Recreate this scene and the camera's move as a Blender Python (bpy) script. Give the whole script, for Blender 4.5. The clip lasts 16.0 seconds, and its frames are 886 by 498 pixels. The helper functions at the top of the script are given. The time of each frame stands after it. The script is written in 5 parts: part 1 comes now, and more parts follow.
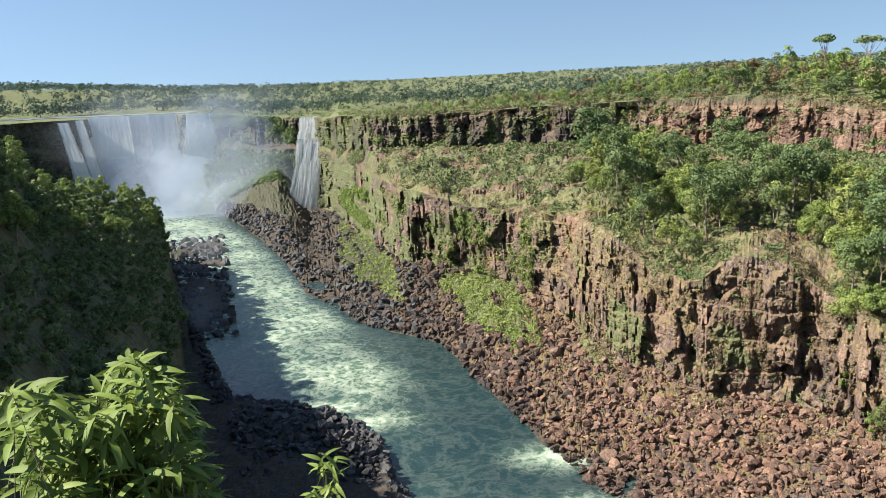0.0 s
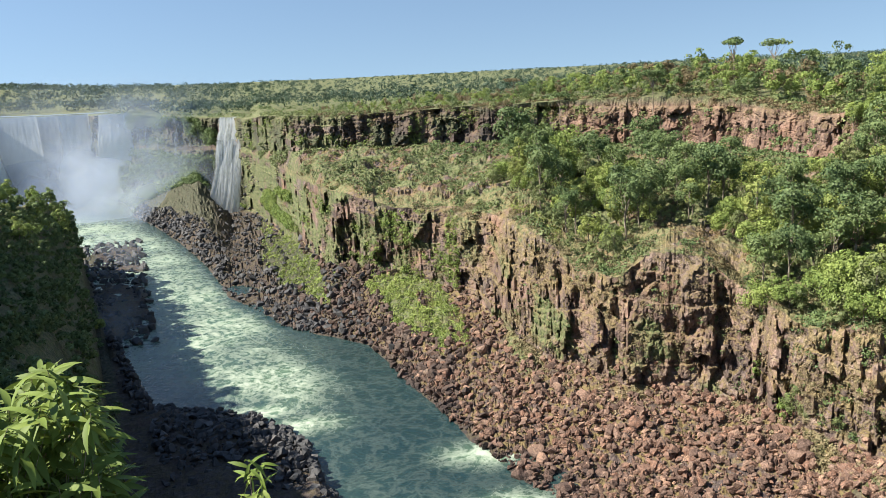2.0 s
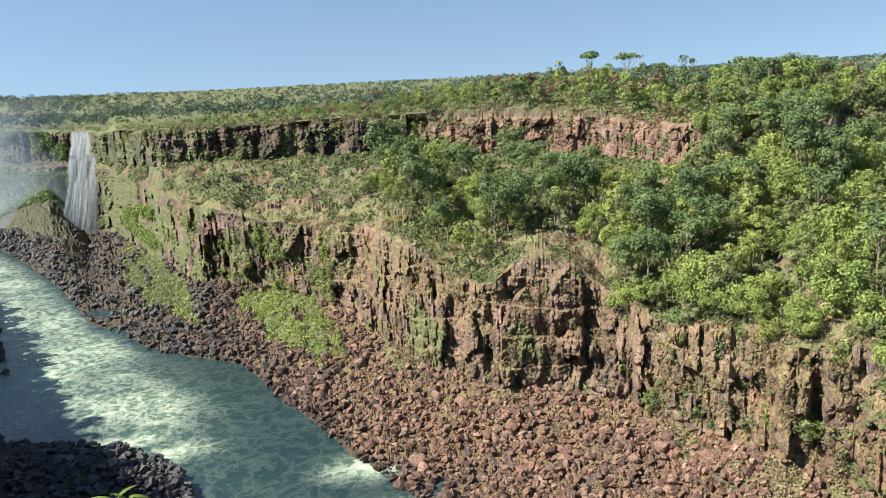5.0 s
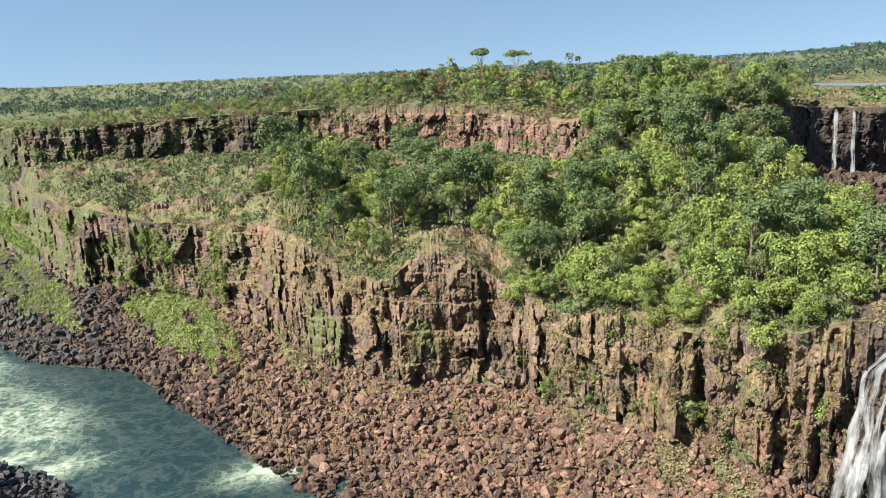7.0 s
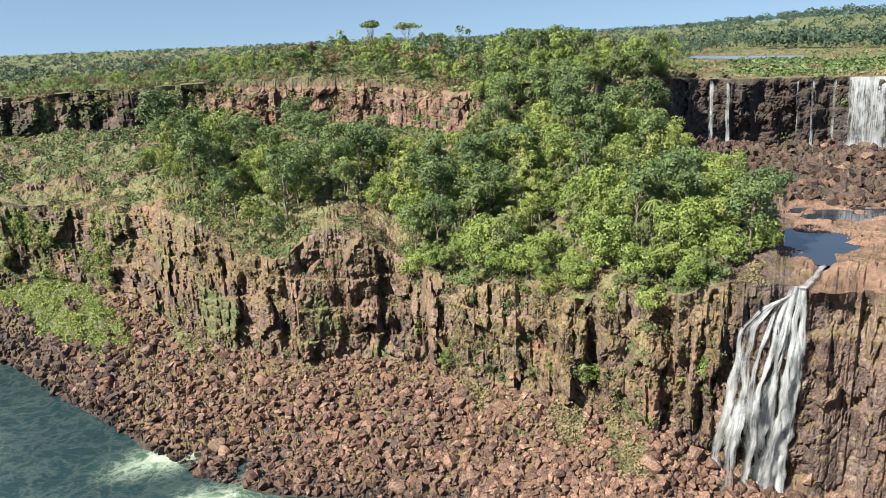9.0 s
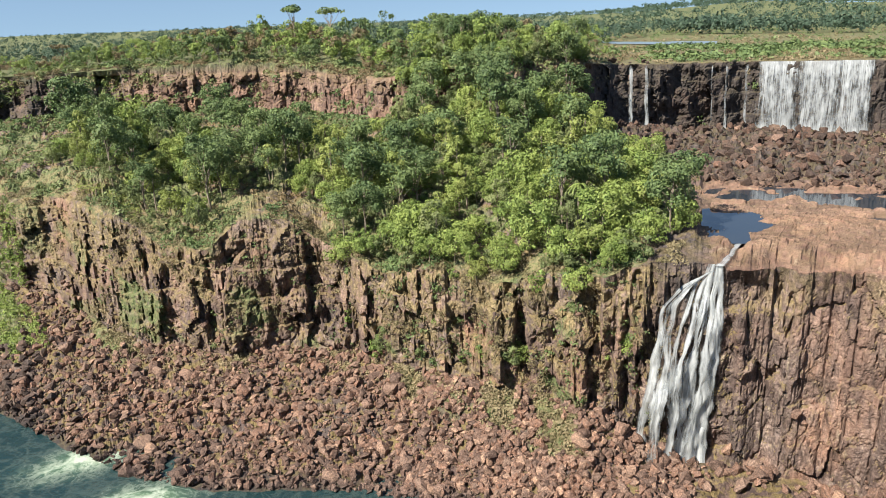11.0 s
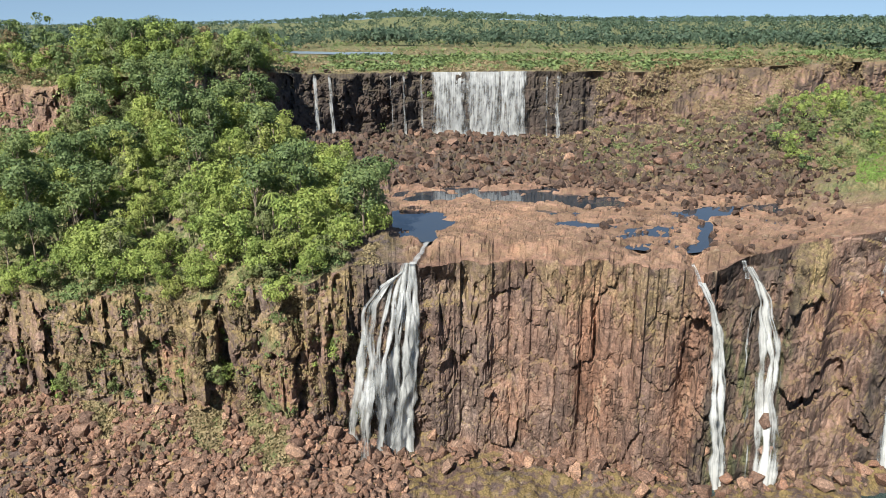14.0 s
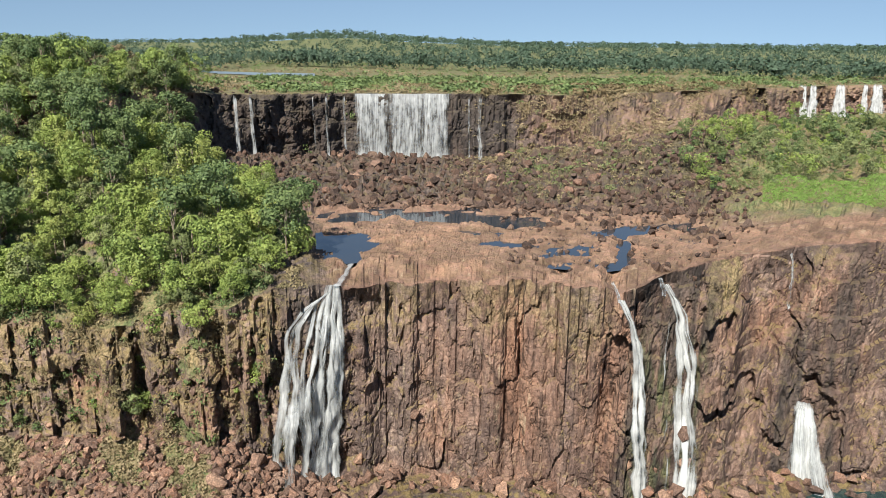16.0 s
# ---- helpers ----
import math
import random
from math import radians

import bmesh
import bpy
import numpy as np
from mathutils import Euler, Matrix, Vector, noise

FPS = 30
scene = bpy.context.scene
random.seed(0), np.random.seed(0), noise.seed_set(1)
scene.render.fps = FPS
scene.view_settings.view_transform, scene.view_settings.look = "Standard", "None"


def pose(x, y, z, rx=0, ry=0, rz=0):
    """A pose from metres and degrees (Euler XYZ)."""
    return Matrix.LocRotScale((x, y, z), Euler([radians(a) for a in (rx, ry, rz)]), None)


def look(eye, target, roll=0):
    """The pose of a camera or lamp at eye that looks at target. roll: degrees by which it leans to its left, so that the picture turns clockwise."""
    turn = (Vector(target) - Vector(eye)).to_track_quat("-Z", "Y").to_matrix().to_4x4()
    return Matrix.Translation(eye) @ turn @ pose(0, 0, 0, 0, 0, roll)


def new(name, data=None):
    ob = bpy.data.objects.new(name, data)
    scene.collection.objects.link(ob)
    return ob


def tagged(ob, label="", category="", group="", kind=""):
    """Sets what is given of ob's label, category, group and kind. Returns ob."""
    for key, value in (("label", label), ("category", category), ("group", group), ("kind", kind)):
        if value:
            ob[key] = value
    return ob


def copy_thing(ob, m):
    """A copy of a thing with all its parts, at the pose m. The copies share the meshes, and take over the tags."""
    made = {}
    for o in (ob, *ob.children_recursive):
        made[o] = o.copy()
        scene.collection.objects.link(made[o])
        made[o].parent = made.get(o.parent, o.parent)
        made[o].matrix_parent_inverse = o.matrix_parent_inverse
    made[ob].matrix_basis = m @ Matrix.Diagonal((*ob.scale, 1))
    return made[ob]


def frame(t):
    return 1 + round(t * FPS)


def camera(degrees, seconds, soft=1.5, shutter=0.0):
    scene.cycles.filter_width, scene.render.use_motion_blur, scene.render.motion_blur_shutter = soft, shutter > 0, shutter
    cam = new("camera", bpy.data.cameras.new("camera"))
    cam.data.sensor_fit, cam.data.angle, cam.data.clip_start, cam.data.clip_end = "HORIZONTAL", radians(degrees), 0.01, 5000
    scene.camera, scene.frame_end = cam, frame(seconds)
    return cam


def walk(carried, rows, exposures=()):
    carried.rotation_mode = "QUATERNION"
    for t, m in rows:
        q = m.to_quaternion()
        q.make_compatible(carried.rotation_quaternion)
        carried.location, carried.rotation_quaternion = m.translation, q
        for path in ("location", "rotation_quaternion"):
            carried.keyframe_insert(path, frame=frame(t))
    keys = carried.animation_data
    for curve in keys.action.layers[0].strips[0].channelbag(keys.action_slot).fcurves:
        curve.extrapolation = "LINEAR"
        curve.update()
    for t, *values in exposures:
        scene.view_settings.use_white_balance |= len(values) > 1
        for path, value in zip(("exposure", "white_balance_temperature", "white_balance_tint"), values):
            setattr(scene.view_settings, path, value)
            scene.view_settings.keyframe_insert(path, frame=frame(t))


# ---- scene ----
EYE_Z = 90.0
cam = camera(59.2, 16.0, soft=0.5)
# seconds, bearing to the right of +y, tilt, lean to the left (degrees)
TURNS = [
    (0.0, -26.78, -12.58, -2.98), (0.5, -25.52, -12.71, -3.05), (1.0, -24.16, -12.81, -2.98),
    (1.5, -22.70, -12.85, -2.88), (2.0, -21.21, -12.84, -2.77), (2.5, -19.72, -12.79, -2.70),
    (3.0, -18.21, -12.73, -2.68), (3.5, -16.72, -12.67, -2.63), (4.0, -15.21, -12.58, -2.69),
    (4.2, -14.55, -12.55, -2.71), (6.3, -6.64, -12.55, -2.43), (6.5, -5.84, -12.66, -2.41),
    (7.0, -3.95, -13.03, -2.37), (7.5, -2.02, -13.57, -2.31), (8.0, 0.00, -14.19, -2.23),
    (8.5, 1.97, -14.76, -2.16), (9.0, 3.79, -15.22, -2.20), (9.2, 4.46, -15.40, -2.22),
    (11.3, 10.64, -16.52, -1.92), (11.5, 11.84, -16.52, -1.84), (12.0, 15.74, -16.55, -1.63),
    (12.5, 20.62, -16.50, -1.35), (13.0, 25.46, -16.44, -0.97), (13.5, 29.34, -16.37, -0.63),
    (14.0, 32.03, -16.22, -0.23), (14.5, 33.86, -16.03, 0.06), (15.0, 35.28, -15.65, 0.38),
    (15.5, 36.56, -15.13, 0.61), (16.0, 37.77, -14.65, 0.68)]


def aim(az, tilt, lean):
    a, b = radians(az), radians(tilt)
    way = Vector((math.sin(a) * math.cos(b), math.cos(a) * math.cos(b), math.sin(b)))
    return look((0, 0, EYE_Z), Vector((0, 0, EYE_Z)) + way * 100, lean)


walk(cam, [(t, aim(a, b, c)) for t, a, b, c in TURNS],
     exposures=((0.0, 1.12), (4.2, 1.12), (9.0, 1.08), (12.0, 1.0), (14.0, 0.9), (16.0, 0.84)))

# ---- light ----
SUN_AZ, SUN_EL = -117.0, 45.0
world = bpy.data.worlds.new("sky")
scene.world = world
world.use_nodes = True
_n = world.node_tree.nodes
_sky = _n.new("ShaderNodeTexSky")
_sky.sky_type, _sky.sun_disc = "NISHITA", False
_sky.sun_elevation, _sky.sun_rotation = radians(SUN_EL), radians(SUN_AZ)
_sky.air_density, _sky.dust_density, _sky.ozone_density = 1.25, 0.1, 2.2
_n["Background"].inputs[1].default_value = 0.07
_co = _n.new("ShaderNodeTexCoord")
_lift = _n.new("ShaderNodeVectorMath")      # clear air: less of the pale band low over the horizon
_lift.inputs[1].default_value = (0, 0, 0.21)
world.node_tree.links.new(_co.outputs["Generated"], _lift.inputs[0])
world.node_tree.links.new(_lift.outputs[0], _sky.inputs[0])
world.node_tree.links.new(_sky.outputs[0], _n["Background"].inputs[0])
sun = new("sun", bpy.data.lights.new("sun", "SUN"))
sun.data.energy, sun.data.angle, sun.data.color = 5.3, radians(0.5), (1.0, 0.94, 0.84)
_a, _e = radians(SUN_AZ), radians(SUN_EL)
sun.matrix_world = look((math.sin(_a) * math.cos(_e) * 300, math.cos(_a) * math.cos(_e) * 300, math.sin(_e) * 300), (0, 0, 0))


# ---- noise on arrays ----
def hash2(ix, iy, seed=0):
    h = (ix.astype(np.int64) * 374761393 + iy.astype(np.int64) * 668265263 + seed * 974634777) & 0xFFFFFFFF
    h = ((h ^ (h >> 13)) * 1274126177) & 0xFFFFFFFF
    h = ((h ^ (h >> 16)) * 1664525) & 0xFFFFFFFF
    return ((h ^ (h >> 15)) & 0xFFFFFF) / float(0xFFFFFF)


def vnoise(x, y, seed=0):
    x, y = np.broadcast_arrays(np.asarray(x, float), np.asarray(y, float))
    ix, iy = np.floor(x), np.floor(y)
    fx, fy = x - ix, y - iy
    fx, fy = fx * fx * (3 - 2 * fx), fy * fy * (3 - 2 * fy)
    a, b = hash2(ix, iy, seed), hash2(ix + 1, iy, seed)
    c, d = hash2(ix, iy + 1, seed), hash2(ix + 1, iy + 1, seed)
    return (a + (b - a) * fx) * (1 - fy) + (c + (d - c) * fx) * fy - 0.5


def fbm(x, y, octaves=4, seed=0):
    total, amp = 0.0, 1.0
    for k in range(octaves):
        total = total + amp * vnoise(x * 2 ** k, y * 2 ** k, seed + 7 * k)
        amp *= 0.5
    return total


def cells(u, v, seed=0):
    """Irregular cells: two random numbers a cell, the way from its middle, and the distance to its joint."""
    u, v = np.broadcast_arrays(np.asarray(u, float), np.asarray(v, float))
    iu, iv = np.floor(u), np.floor(v)
    f1, f2 = np.full(u.shape, 9.0), np.full(u.shape, 9.0)
    h, g, du, dv = np.zeros(u.shape), np.zeros(u.shape), np.zeros(u.shape), np.zeros(u.shape)
    for i in (-1, 0, 1):
        for j in (-1, 0, 1):
            a, b = hash2(iu + i, iv + j, seed), hash2(iu + i, iv + j, seed + 1)
            x, y = u - (iu + i + 0.02 + 0.96 * a), v - (iv + j + 0.02 + 0.96 * b)
            d = np.maximum(np.abs(x), np.abs(y)) * 0.35 + np.hypot(x, y) * 0.65
            near = d < f1
            f2 = np.where(near, f1, np.minimum(f2, d))
            f1 = np.where(near, d, f1)
            for old, val in ((h, a), (g, b), (du, x), (dv, y)):
                old[near] = val[near]
    return (h * 7.13 + g * 3.7) % 1.0, (g * 5.31 + h * 1.9) % 1.0, du, dv, f2 - f1


def smooth(a, b, x):
    t = np.clip((x - a) / (b - a), 0, 1)
    return t * t * (3 - 2 * t)


def line(rows):
    a = np.array(rows, float)
    return lambda az: tuple(np.interp(az, a[:, 0], a[:, k]) for k in range(1, a.shape[1]))


# ---- plan of the gorge: bearing (degrees) and range (m) from the lookout, height (m) over the river ----
SHORE = line([(-66, 560), (-58, 600), (-50, 620), (-45, 630), (-43, 590), (-42, 549), (-40, 460), (-38.4, 392), (-37.3, 335),
              (-33.3, 281), (-27.3, 254), (-24.4, 217), (-19.7, 178), (-15.4, 157), (-10, 146), (0, 138), (10, 130), (20, 122),
              (30, 112), (40, 108), (50, 112), (60, 138), (66, 165), (72, 175), (95, 215)])
FOOT = line([(-66, 600, 2), (-58, 650, 3), (-52, 660, 2), (-47, 690, 2), (-45, 650, 5), (-43, 618, 13), (-41, 604, 22), (-38.5, 586, 30), (-36.5, 572, 4),
             (-34.35, 503, 7), (-33.8, 456, 8), (-32.8, 411, 9), (-30, 322, 14), (-26.3, 297, 16), (-22.9, 278, 16), (-19.5, 259, 14),
             (-13.6, 210, 9), (-7.8, 195, 9), (-3, 192, 9), (2.4, 185, 10), (6.8, 168, 11), (13, 156, 13), (20.5, 148, 12), (25, 147, 6),
             (28, 147, 2), (34, 149, 2), (47, 146, 1), (52.5, 147, 0), (58.7, 157, 1), (64.4, 169, 1), (67, 172, 0), (75, 185, 0), (95, 225, 0)])
RIM = line([(-66, 604, 55), (-58, 655, 55), (-52, 665, 45), (-47, 696, 45), (-43, 652, 44), (-41, 630, 42), (-38.5, 600, 42), (-36.5, 576, 43),
            (-34.35, 509, 44), (-33.8, 466, 46), (-31.7, 405, 40), (-30, 337, 44), (-27.6, 305, 44), (-24.7, 288, 41), (-21.8, 278, 41.5),
            (-17.6, 262, 42), (-15.7, 245, 43), (-14, 228, 41), (-11.5, 214, 35), (-8.3, 203, 35), (-5.8, 204, 42), (-2.3, 200, 41.5),
            (0.2, 194, 36), (4.4, 178, 33), (8.7, 168, 35.5), (13, 162, 34)])
RIM_R = line([(13, 162, 34), (17.2, 155, 38), (21.3, 151, 40), (24.8, 150, 43), (29.4, 149, 43.4), (34, 152, 43), (38.5, 150, 44),
              (47, 148, 45.3), (50, 148, 45), (51, 150, 43), (55, 160, 46), (59, 174, 47), (64, 184, 48.6), (67.5, 188, 50), (75, 200, 50), (95, 235, 50)])
UFOOT = line([(-66, 606, 58), (-58, 657, 58), (-52, 667, 48), (-47, 700, 48), (-43, 657, 47), (-41, 634, 45), (-38.5, 602, 45), (-36.5, 579, 45),
              (-34.35, 520, 45), (-33.8, 475, 48), (-31.7, 425, 52), (-25.7, 400, 54), (-19, 390, 54), (-10.4, 362, 55), (-1.7, 335, 55.5),
              (4.8, 285, 56), (8, 262, 58), (14, 255, 62), (18, 262, 60), (22, 290, 52), (26, 305, 47.5), (30, 310, 47.5), (40.5, 305, 47), (44, 304, 51),
              (50, 299, 55), (56, 331, 59), (62, 440, 55), (66, 490, 57), (75, 520, 57), (95, 520, 57)])
URIM = line([(-66, 610, 72), (-58, 660, 71), (-52, 672, 70.5), (-47, 706, 69), (-43, 664, 68.5), (-41, 642, 67), (-38.5, 608, 65.5),
             (-36.5, 584, 65), (-34.35, 525, 66), (-33.8, 482, 69), (-31.7, 430, 70.5), (-27.2, 408, 70.3), (-19, 397, 71.7), (-9.7, 369, 71.6),
             (-1.8, 341, 71.4), (5.7, 290, 70.8), (8, 268, 73), (14, 262, 76), (18, 270, 75), (22, 298, 72), (30, 313, 71.3), (38, 309, 72),
             (46, 305, 72), (56, 365, 72.3), (62, 446, 71.5), (66, 496, 72), (75, 530, 72), (95, 530, 72)])


def rim(az):
    a, b = RIM(az), RIM_R(az)
    return tuple(np.where(az < 13, p, q) for p, q in zip(a, b))


def far_height(az, r):
    """The plateau: nearly flat, with low wooded hills far off."""
    near = 7 * np.exp(-((az - 2) / 13.0) ** 2) * smooth(295, 390, r)
    hill = 17 * np.exp(-((az - 27) / 9.0) ** 2) * smooth(500, 900, r) + (16 * smooth(-42, -55, az) + 12 * smooth(-28, -42, az)) * smooth(720, 1050, r) + 13 * smooth(22, 34, az) * smooth(560, 950, r)
    return near + hill + 5 * smooth(900, 2500, r)


# pools on the shelf: bearing, range, half widths in degrees and metres
BASINS = ((29.8, 180, 2.0, 5), (31.6, 175, 1.0, 5), (33, 207, 5, 6), (39, 206, 5, 5.5), (43.5, 199, 2.5, 4), (42.2, 177, 1.5, 3), (46.8, 158, 0.8, 4),
          (50.7, 158, 0.9, 6), (51.4, 197, 1.8, 5), (55.5, 205, 1.6, 3), (30.8, 164, 0.5, 10), (30.8, 160, 0.4, 8), (47, 226, 4, 5), (51.3, 176, 0.6, 10), (38.8, 188, 1.2, 2.5))


def grass_patch(az, v):
    """Grassy patches on the boulder slope, by bearing and by share of the way from the shore to the cliff."""
    best = 0.0
    for a, q, da, dq in ((-32.2, 0.72, 2.6, 0.36), (-23.4, 0.75, 3.4, 0.32), (-15.5, 0.95, 1.8, 0.14), (5.6, 0.93, 1.5, 0.14), (13.4, 0.85, 1.6, 0.2), (17.8, 0.75, 2.0, 0.3), (-7.0, 1.0, 0.9, 0.1)):
        best = np.maximum(best, np.exp(-np.abs((az - a) / da) ** 3 - np.abs((v - q) / dq) ** 3))
    return best * (0.85 + 1.3 * fbm(np.asarray(az, float) * 1.3, np.asarray(v, float) * 5, 3, 79))


# ---- materials ----
class Nodes:
    """A few words for node materials."""

    def __init__(self, name):
        self.mat = bpy.data.materials.new(name)
        self.mat.use_nodes = True
        self.tree = self.mat.node_tree
        self.bsdf = self.tree.nodes["Principled BSDF"]
        self.out = self.tree.nodes["Material Output"]
        self.pos = self.add("ShaderNodeNewGeometry").outputs["Position"]

    def add(self, kind, **props):
        node = self.tree.nodes.new(kind)
        for key, value in props.items():
            setattr(node, key, value)
        return node

    def link(self, a, b):
        self.tree.links.new(a, b)

    def put(self, socket, value):
        if isinstance(value, bpy.types.NodeSocket):
            self.link(value, socket)
        elif isinstance(value, tuple) and len(value) == 3 and socket.type == "RGBA":
            socket.default_value = (*value, 1)
        else:
            socket.default_value = value

    def scaled(self, scale, vector=None):
        node = self.add("ShaderNodeMapping")
        self.link(vector or self.pos, node.inputs[0])
        node.inputs["Scale"].default_value = scale
        return node.outputs[0]

    def noise(self, scale, detail=4, vector=None, rough=0.55, out="Fac"):
        node = self.add("ShaderNodeTexNoise")
        self.link(vector or self.pos, node.inputs["Vector"])
        node.inputs["Scale"].default_value, node.inputs["Detail"].default_value = scale, detail
        node.inputs["Roughness"].default_value = rough
        return node.outputs[out]

    def ramp(self, fac, stops):
        node = self.add("ShaderNodeValToRGB")
        self.put(node.inputs[0], fac)
        el = node.color_ramp.elements
        while len(el) < len(stops):
            el.new(0.5)
        for e, (p, c) in zip(el, stops):
            e.position = p
            e.color = (*c, 1) if isinstance(c, tuple) else (c, c, c, 1)
        return node.outputs[0]

    def mix(self, fac, a, b, blend="MIX"):
        node = self.add("ShaderNodeMix", data_type="RGBA", blend_type=blend)
        self.put(node.inputs[0], fac)
        self.put(node.inputs[6], a)
        self.put(node.inputs[7], b)
        return node.outputs[2]

    def math(self, op, a, b=0.0, clamp=False):
        node = self.add("ShaderNodeMath", operation=op, use_clamp=clamp)
        self.put(node.inputs[0], a)
        self.put(node.inputs[1], b)
        return node.outputs[0]

    def normal_z(self):
        node = self.add("ShaderNodeSeparateXYZ")
        self.link(self.add("ShaderNodeNewGeometry").outputs["True Normal"], node.inputs[0])
        return node.outputs[2]

    def xyz(self):
        node = self.add("ShaderNodeSeparateXYZ")
        self.link(self.pos, node.inputs[0])
        return node.outputs

    def attr(self, name):
        return self.add("ShaderNodeAttribute", attribute_name=name).outputs["Fac"]

    def bump(self, height, strength=0.5, distance=0.2):
        node = self.add("ShaderNodeBump")
        node.inputs["Strength"].default_value, node.inputs["Distance"].default_value = strength, distance
        self.link(height, node.inputs["Height"])
        self.link(node.outputs[0], self.bsdf.inputs["Normal"])

    def done(self, colour=None, rough=0.9, spec=0.3):
        if colour is not None:
            self.put(self.bsdf.inputs["Base Color"], colour)
        self.put(self.bsdf.inputs["Roughness"], rough)
        self.bsdf.inputs["Specular IOR Level"].default_value = spec
        return self.mat


def rock_material():
    n = Nodes("basalt")
    tall = n.scaled((1, 1, 0.3))
    brown = n.ramp(n.noise(0.16, 6, tall), [(0.30, (0.0759, 0.0528, 0.0462)), (0.45, (0.149, 0.1, 0.0843)), (0.58, (0.215, 0.143, 0.114)), (0.72, (0.297, 0.21, 0.167))])
    grey = n.ramp(n.noise(1.1, 7), [(0.3, (0.0612, 0.0524, 0.0518)), (0.52, (0.163, 0.134, 0.123)), (0.7, (0.306, 0.252, 0.213))])
    c = n.mix(n.ramp(n.noise(0.06, 4), [(0.4, 0.15), (0.62, 0.8)]), brown, grey)
    rust = n.ramp(n.noise(0.4, 6, n.scaled((1, 1, 0.2))), [(0.3, (0.15, 0.0858, 0.0612)), (0.5, (0.258, 0.142, 0.0936)), (0.7, (0.324, 0.198, 0.137))])
    patch = n.ramp(n.noise(0.045, 4), [(0.56, 0.0), (0.66, 0.6)])
    c = n.mix(n.math("MAXIMUM", n.math("MULTIPLY", n.attr("red"), 0.85), patch), c, rust)
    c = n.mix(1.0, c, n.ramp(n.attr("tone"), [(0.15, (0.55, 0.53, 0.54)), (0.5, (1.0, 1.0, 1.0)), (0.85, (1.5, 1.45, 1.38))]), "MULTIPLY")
    streak = n.ramp(n.noise(0.9, 5, n.scaled((1, 1, 0.12))), [(0.5, 0.0), (0.64, 1.0)])
    c = n.mix(n.math("MULTIPLY", streak, n.math("SUBTRACT", 0.42, n.math("MULTIPLY", n.attr("red"), 0.27))), c, (0.055, 0.042, 0.035))
    pale = n.ramp(n.noise(0.5, 5, n.scaled((1, 1, 0.35))), [(0.62, 0.0), (0.7, 1.0)])
    c = n.mix(n.math("MULTIPLY", pale, 0.5), c, (0.4, 0.33, 0.23))
    dry = n.ramp(n.noise(0.5, 7), [(0.44, 0.0), (0.56, 1.0)])
    up = n.ramp(n.normal_z(), [(0.25, 0.0), (0.55, 1.0)])
    dryness = n.math("MULTIPLY", n.math("MULTIPLY", dry, up), n.math("SUBTRACT", 0.85, n.attr("red"), True))
    c = n.mix(dryness, c, n.ramp(n.noise(2.5, 4), [(0.3, (0.11, 0.088, 0.034)), (0.7, (0.26, 0.19, 0.085))]))
    grass = n.ramp(n.noise(0.8, 8, rough=0.65), [(0.32, (0.0506, 0.0696, 0.0325)), (0.46, (0.108, 0.133, 0.0559)), (0.58, (0.171, 0.184, 0.0838)), (0.72, (0.253, 0.209, 0.144))])
    c = n.mix(n.math("MULTIPLY", n.attr("green"), n.ramp(n.noise(0.7, 6), [(0.3, 0.25), (0.5, 1.0)])), c, grass)
    tan = n.ramp(n.noise(1.6, 6), [(0.35, (0.123, 0.1, 0.0492)), (0.5, (0.221, 0.17, 0.0886)), (0.65, (0.32, 0.246, 0.135))])
    c = n.mix(n.math("MULTIPLY", n.attr("dry"), n.ramp(n.noise(0.6, 6), [(0.38, 0.0), (0.55, 1.0)])), c, tan)
    crook = n.add("ShaderNodeVectorMath", operation="MULTIPLY_ADD")
    n.link(n.noise(0.5, 4, out="Color"), crook.inputs[0])
    crook.inputs[1].default_value = (0.9, 0.9, 4.0)
    n.link(n.pos, crook.inputs[2])
    cells = n.add("ShaderNodeTexVoronoi", feature="DISTANCE_TO_EDGE")
    n.link(n.scaled((0.27, 0.27, 0.06), crook.outputs[0]), cells.inputs["Vector"])
    cells.inputs["Scale"].default_value = 1.0
    steep = n.ramp(n.normal_z(), [(0.45, 1.0), (0.7, 0.0)])
    crack = n.math("MULTIPLY", n.ramp(cells.outputs["Distance"], [(0.0, 1.0), (0.085, 0.0)]), n.math("MULTIPLY", steep, n.ramp(n.noise(0.12, 3), [(0.36, 0.15), (0.56, 0.95)])))
    joints = n.add("ShaderNodeTexVoronoi", feature="DISTANCE_TO_EDGE")
    n.link(n.scaled((0.55, 0.55, 0.3), crook.outputs[0]), joints.inputs["Vector"])
    joints.inputs["Scale"].default_value = 1.0
    joint = n.math("MULTIPLY", n.ramp(joints.outputs["Distance"], [(0.0, 0.8), (0.07, 0.0)]), n.math("MULTIPLY", steep, n.ramp(n.noise(0.2, 3), [(0.42, 0.0), (0.6, 0.8)])))
    crack = n.math("MULTIPLY", n.math("MAXIMUM", crack, joint), n.math("ADD", n.math("MULTIPLY", n.attr("red"), 0.6), 0.4), True)
    c = n.mix(crack, c, (0.026, 0.02, 0.017))
    c = n.mix(n.math("ADD", n.math("MULTIPLY", steep, 0.4), 0.25), c, n.mix(1.0, c, n.ramp(n.noise(2.6, 5, rough=0.7), [(0.3, 0.45), (0.5, 1.0), (0.7, 1.7)]), "MULTIPLY"))
    wet_shaded = n.attr("wet_shaded")
